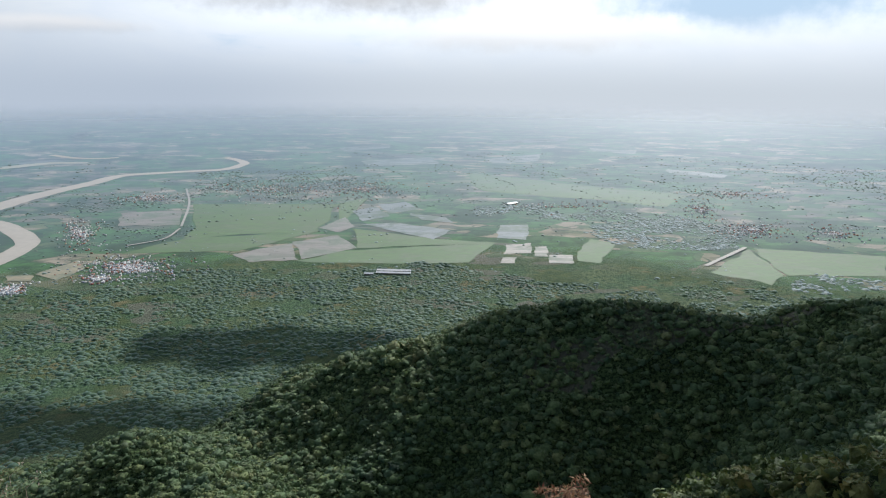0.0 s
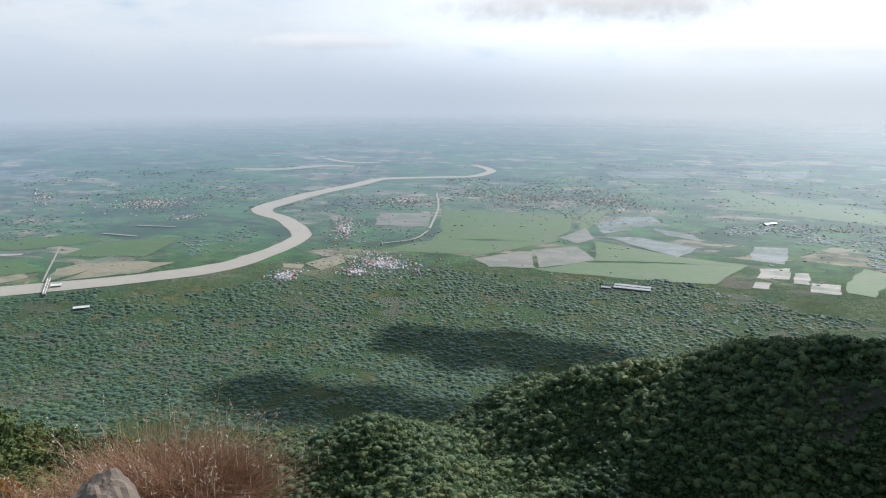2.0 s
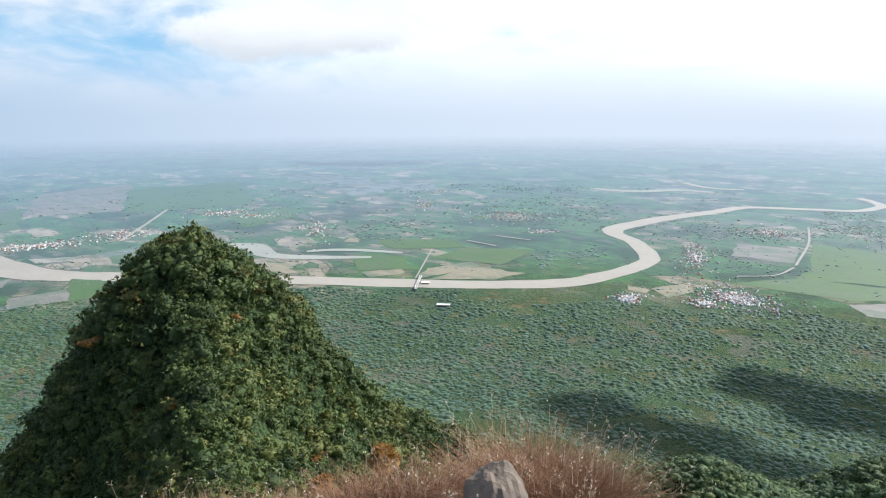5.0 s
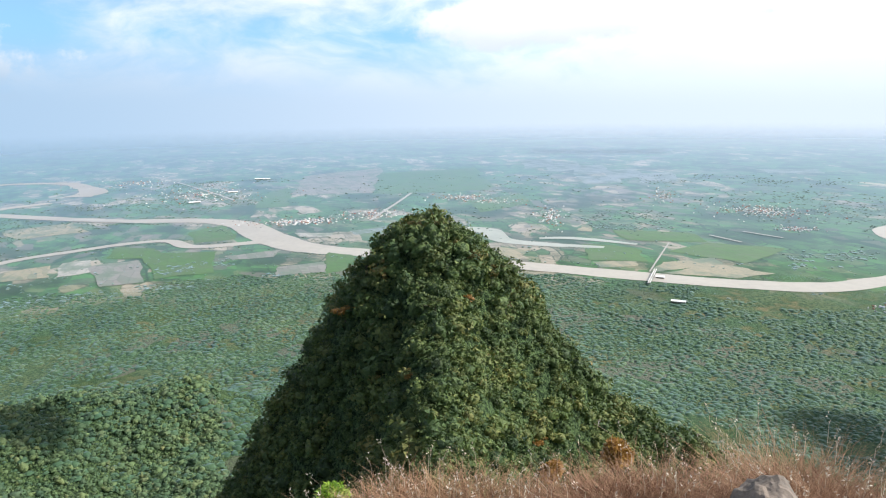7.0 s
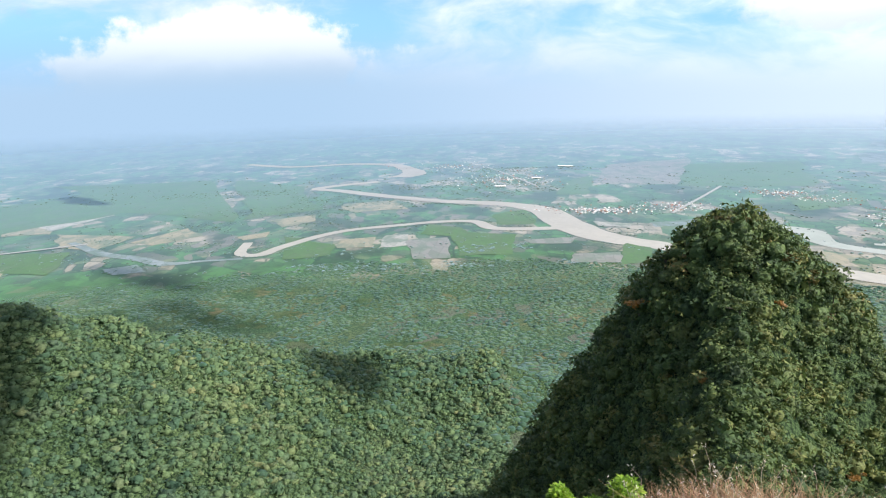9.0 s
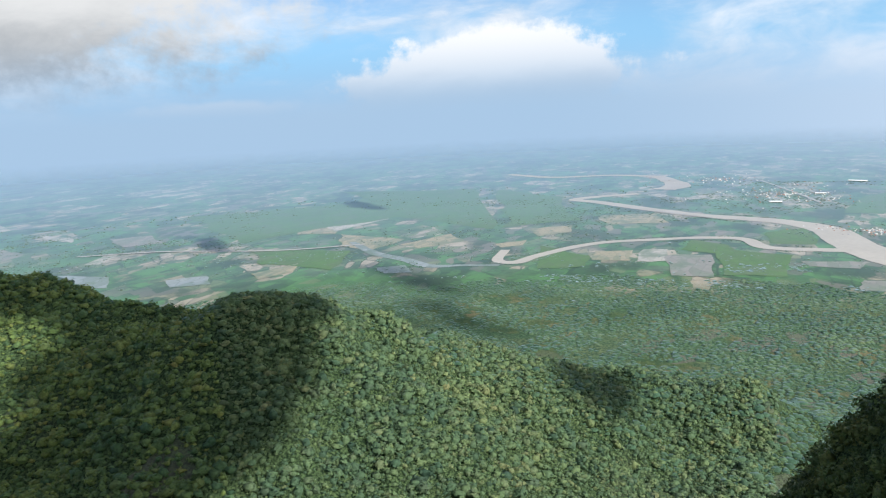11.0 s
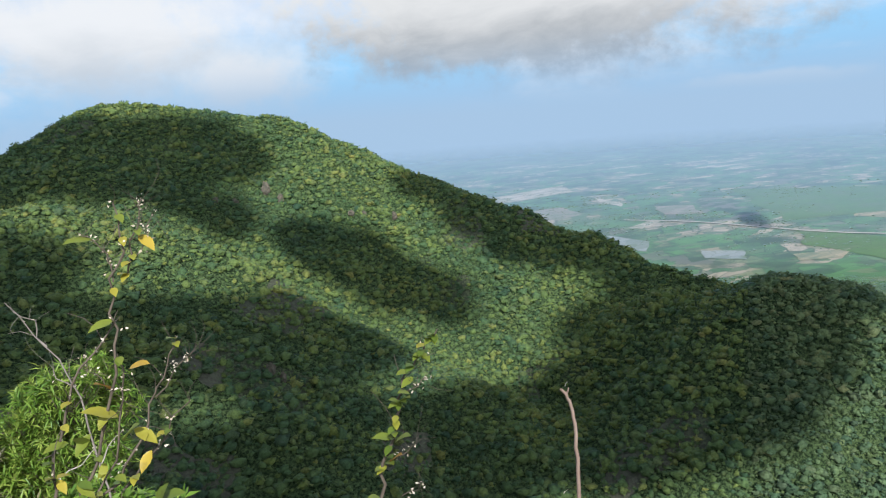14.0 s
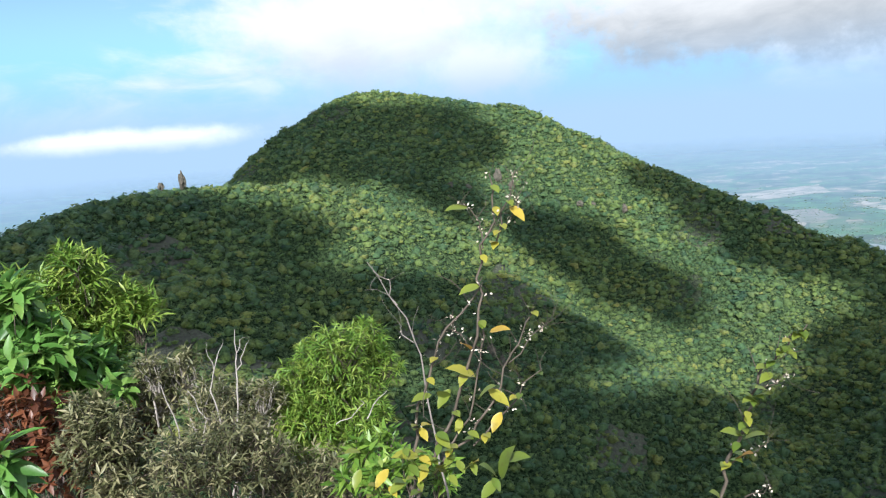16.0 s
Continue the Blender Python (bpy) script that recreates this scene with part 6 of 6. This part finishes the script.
    ((-0.244, -1.214, 139.667), (0.56, 0.77, 0.30), 0.018, 0.50),
    ((-0.230, -1.217, 139.647), (0.24, 0.97, 0.00), 0.017, 0.30),
    ((-0.227, -1.217, 139.631), (-0.09, 0.87, 0.48), 0.018, 0.10),
    ((-0.325, -1.193, 139.796), (0.00, 0.99, 0.14), 0.017, 0.50),
    ((-0.326, -1.193, 139.799), (0.44, 0.73, 0.52), 0.020, 0.30),
    ((-0.283, -1.205, 139.703), (0.10, 1.00, 0.00), 0.016, 0.65),
    ((-0.245, -1.214, 139.651), (-0.22, 0.81, 0.55), 0.022, 0.10),
    ((-0.268, -1.209, 139.657), (0.24, 0.97, -0.05), 0.017, 0.65),
    ((-0.327, -1.193, 139.724), (0.00, 0.87, 0.50), 0.019, 0.10),
    ((-0.306, -1.199, 139.700), (0.68, 0.68, 0.26), 0.018, 0.65),
    ((-0.309, -1.198, 139.703), (0.44, 0.88, 0.15), 0.016, 0.10),
    ((-0.268, -1.209, 139.657), (-0.05, 0.95, 0.32), 0.018, 0.50),
], 22, None, 8)
sapling("forked_twig", "bare forked grey twig", [
    ([(-0.257, -1.404, 139.460), (-0.244, -1.406, 139.565), (-0.235, -1.408, 139.653), (-0.223, -1.409, 139.710), (-0.203, -1.412, 139.768), (-0.169, -1.415, 139.827)], 0.00190, 0.00066),
    ([(-0.205, -1.412, 139.764), (-0.194, -1.413, 139.796), (-0.176, -1.415, 139.814)], 0.00107, 0.00049),
    ([(-0.223, -1.409, 139.710), (-0.210, -1.411, 139.724), (-0.205, -1.412, 139.740)], 0.00082, 0.00041),
], [], 2, twig_mat)
sapling("dead_twig", "bleached white leafless twigs above the grey shrub", [
    ([(0.271, -3.443, 138.767), (0.250, -3.446, 138.963), (0.241, -3.447, 139.085), (0.233, -3.448, 139.224)], 0.005, 0.0018),
    ([(0.245, -3.446, 139.049), (0.205, -3.451, 139.128), (0.185, -3.452, 139.166)], 0.0026, 0.0012),
    ([(0.240, -3.447, 139.097), (0.218, -3.449, 139.179)], 0.0022, 0.0012),
    ([(0.326, -3.436, 138.804), (0.351, -3.433, 138.982), (0.326, -3.436, 139.087), (0.288, -3.441, 139.166)], 0.0036, 0.0014),
    ([(0.331, -3.436, 139.064), (0.352, -3.433, 139.164)], 0.0022, 0.001),
    ([(0.488, -3.410, 138.741), (0.494, -3.409, 138.841), (0.537, -3.400, 139.044)], 0.005, 0.002),
    ([(0.422, -3.422, 138.750), (0.382, -3.428, 138.865), (0.441, -3.419, 139.000)], 0.004, 0.0016),
    ([(-0.275, -3.458, 138.756), (-0.312, -3.455, 138.830), (-0.370, -3.450, 138.876)], 0.003, 0.0012),
    ([(-0.139, -3.464, 138.748), (-0.215, -3.461, 138.777), (-0.268, -3.458, 138.830)], 0.003, 0.0012),
], [], 0, dead_mat, 2, 0.004)
sapling("sapling", "slender upright sapling with small green and orange leaves", [
    ([(-0.514, -1.138, 139.561), (-0.521, -1.134, 139.609), (-0.533, -1.127, 139.650), (-0.540, -1.122, 139.684), (-0.548, -1.116, 139.716), (-0.563, -1.105, 139.748), (-0.571, -1.099, 139.761), (-0.582, -1.090, 139.778)], 0.00239, 0.00076),
    ([(-0.525, -1.131, 139.617), (-0.542, -1.120, 139.632), (-0.554, -1.112, 139.644)], 0.00070, 0.00038),
    ([(-0.548, -1.116, 139.703), (-0.561, -1.106, 139.716), (-0.570, -1.100, 139.721)], 0.00070, 0.00038),
    ([(-0.536, -1.124, 139.578), (-0.549, -1.115, 139.588), (-0.557, -1.109, 139.596)], 0.00070, 0.00038),
], [
    ((-0.534, -1.126, 139.650), (0.86, 0.11, 0.50), 0.028, 0.25),
    ((-0.535, -1.125, 139.645), (-0.15, 0.71, 0.69), 0.031, 0.30),
    ((-0.529, -1.128, 139.621), (-0.03, 0.64, 0.77), 0.030, 0.95),
    ((-0.518, -1.136, 139.569), (0.53, 0.29, 0.80), 0.030, 0.30),
    ((-0.544, -1.119, 139.694), (0.00, 0.75, 0.66), 0.025, 0.30),
    ((-0.546, -1.117, 139.687), (0.57, 0.29, 0.77), 0.028, 0.20),
    ((-0.567, -1.102, 139.749), (0.08, 1.00, 0.04), 0.019, 0.30),
    ((-0.571, -1.099, 139.760), (0.81, 0.47, 0.34), 0.018, 0.60),
    ((-0.552, -1.112, 139.704), (0.74, 0.39, 0.55), 0.021, 0.30),
    ((-0.557, -1.109, 139.723), (0.94, 0.33, -0.12), 0.020, 0.30),
    ((-0.555, -1.112, 139.729), (0.87, 0.34, 0.34), 0.021, 0.30),
    ((-0.561, -1.107, 139.744), (0.22, 0.76, 0.61), 0.022, 0.25),
    ((-0.579, -1.093, 139.773), (0.43, 0.86, -0.29), 0.017, 0.25),
    ((-0.578, -1.093, 139.771), (0.39, 0.92, 0.10), 0.017, 0.05),
    ((-0.578, -1.093, 139.772), (0.60, 0.64, 0.47), 0.018, 0.25),
    ((-0.558, -1.108, 139.737), (0.68, 0.56, 0.47), 0.018, 0.05),
    ((-0.564, -1.104, 139.750), (0.08, 0.98, 0.20), 0.020, 0.30),
    ((-0.530, -1.128, 139.642), (0.73, 0.68, -0.10), 0.017, 0.10),
    ((-0.567, -1.101, 139.755), (0.65, 0.76, 0.00), 0.016, 0.05),
    ((-0.558, -1.108, 139.737), (0.85, 0.52, 0.00), 0.017, 0.05),
    ((-0.542, -1.120, 139.694), (0.51, 0.86, -0.05), 0.016, 0.05),
    ((-0.578, -1.094, 139.770), (0.88, 0.46, -0.14), 0.017, 0.25),
    ((-0.533, -1.127, 139.649), (0.36, 0.72, 0.60), 0.020, 0.10),
    ((-0.526, -1.131, 139.629), (0.12, 0.87, 0.48), 0.020, 0.05),
    ((-0.575, -1.096, 139.766), (0.46, 0.67, 0.58), 0.019, 0.05),
    ((-0.542, -1.119, 139.695), (0.08, 0.88, 0.48), 0.020, 0.05),
    ((-0.534, -1.125, 139.659), (0.34, 0.91, 0.24), 0.017, 0.25),
    ((-0.537, -1.123, 139.673), (0.39, 0.92, -0.10), 0.017, 0.50),
    ((-0.536, -1.124, 139.665), (0.79, 0.61, 0.05), 0.017, 0.10),
    ((-0.524, -1.132, 139.621), (0.00, 0.88, 0.48), 0.021, 0.20),
    ((-0.524, -1.132, 139.618), (0.88, 0.48, 0.00), 0.018, 0.50),
    ((-0.565, -1.104, 139.751), (0.27, 0.91, 0.32), 0.017, 0.20),
    ((-0.530, -1.128, 139.642), (0.68, 0.73, 0.00), 0.017, 0.05),
    ((-0.522, -1.134, 139.613), (0.65, 0.54, 0.54), 0.021, 0.30),
    ((-0.543, -1.119, 139.695), (0.92, 0.38, 0.13), 0.019, 0.25),
    ((-0.566, -1.103, 139.752), (0.85, 0.52, -0.09), 0.017, 0.20),
    ((-0.538, -1.123, 139.678), (0.54, 0.84, 0.00), 0.016, 0.50),
], 12, None, 6)
sapling("bare_stalk", "single bare reddish stalk with a forked pale tip", [
    ([(-0.4167, -0.6533, 139.7688), (-0.4238, -0.6609, 139.8237), (-0.4261, -0.6638, 139.8437), (-0.4277, -0.6663, 139.8600), (-0.4273, -0.6682, 139.8688), (-0.4260, -0.6696, 139.8735), (-0.4241, -0.6710, 139.8764)], 0.00115, 0.00075),
    ([(-0.4260, -0.6696, 139.8735), (-0.4272, -0.6696, 139.8750), (-0.4274, -0.6696, 139.8768)], 0.0006, 0.0003),
], [], 1, stalk_mat, 0, 0.0002)

# boulders and bare rock on the far slopes
def outcrop(az, el, far, size, seed):
    bm = bmesh.new()
    bmesh.ops.create_icosphere(bm, subdivisions=4, radius=1)
    for q in bm.verts:
        d = q.co.normalized()
        r = 0.9 + 0.40 * noise.noise(d * 1.7 + Vector((seed, 0, 0))) + 0.42 * abs(noise.noise(Vector((d.x * 5, d.y * 5 + seed, d.z * 2)))) + 0.10 * noise.noise(d * 13)
        q.co = Vector((d.x * size[0], d.y * size[1], d.z * size[2])) * r
    ob = part("rock_outcrop", bm, cliff_mat)
    x, y, z = spot(az, el, far)
    ob.location = (x, y, z)
    ob.rotation_euler = (0, 0, radians(az))
    return tagged(ob, "bare reddish-grey rock outcrop on the wooded slope", "rock", group="rock outcrops")


cliff_mat = plain_mat("reddish-grey cliff", (0.135, 0.112, 0.085), (0.06, 0.062, 0.045), 0.9, rough=0.9, sheen=0.0, bump=0.4)
outcrop(188.7, -3.0, 247, (1.1, 1.3, 2.6), 1)
outcrop(190.2, -3.3, 246, (0.9, 1.0, 1.3), 2)
for az_, el_, far_, size_, seed_ in ((168.4, -5.0, 334, (2.6, 2.0, 2.4), 3), (167.0, -5.2, 334, (2.2, 2.0, 2.0), 4), (164.6, -4.4, 339, (2.6, 2.2, 4.2), 5),
                                     (163.6, -5.3, 337, (2.4, 2.0, 3.0), 6), (158.3, -6.9, 331, (2.0, 2.0, 1.8), 7), (157.3, -7.0, 331, (1.6, 2.0, 1.8), 8),
                                     (154.9, -7.4, 331, (1.8, 2.0, 2.6), 9), (165.9, -18.2, 197, (1.8, 1.4, 2.6), 10), (165.0, -18.9, 197, (1.3, 1.2, 2.0), 11)):
    outcrop(az_, el_, far_, [size_[0] * 0.62, size_[1] * 0.8, size_[2] * 0.8], seed_)
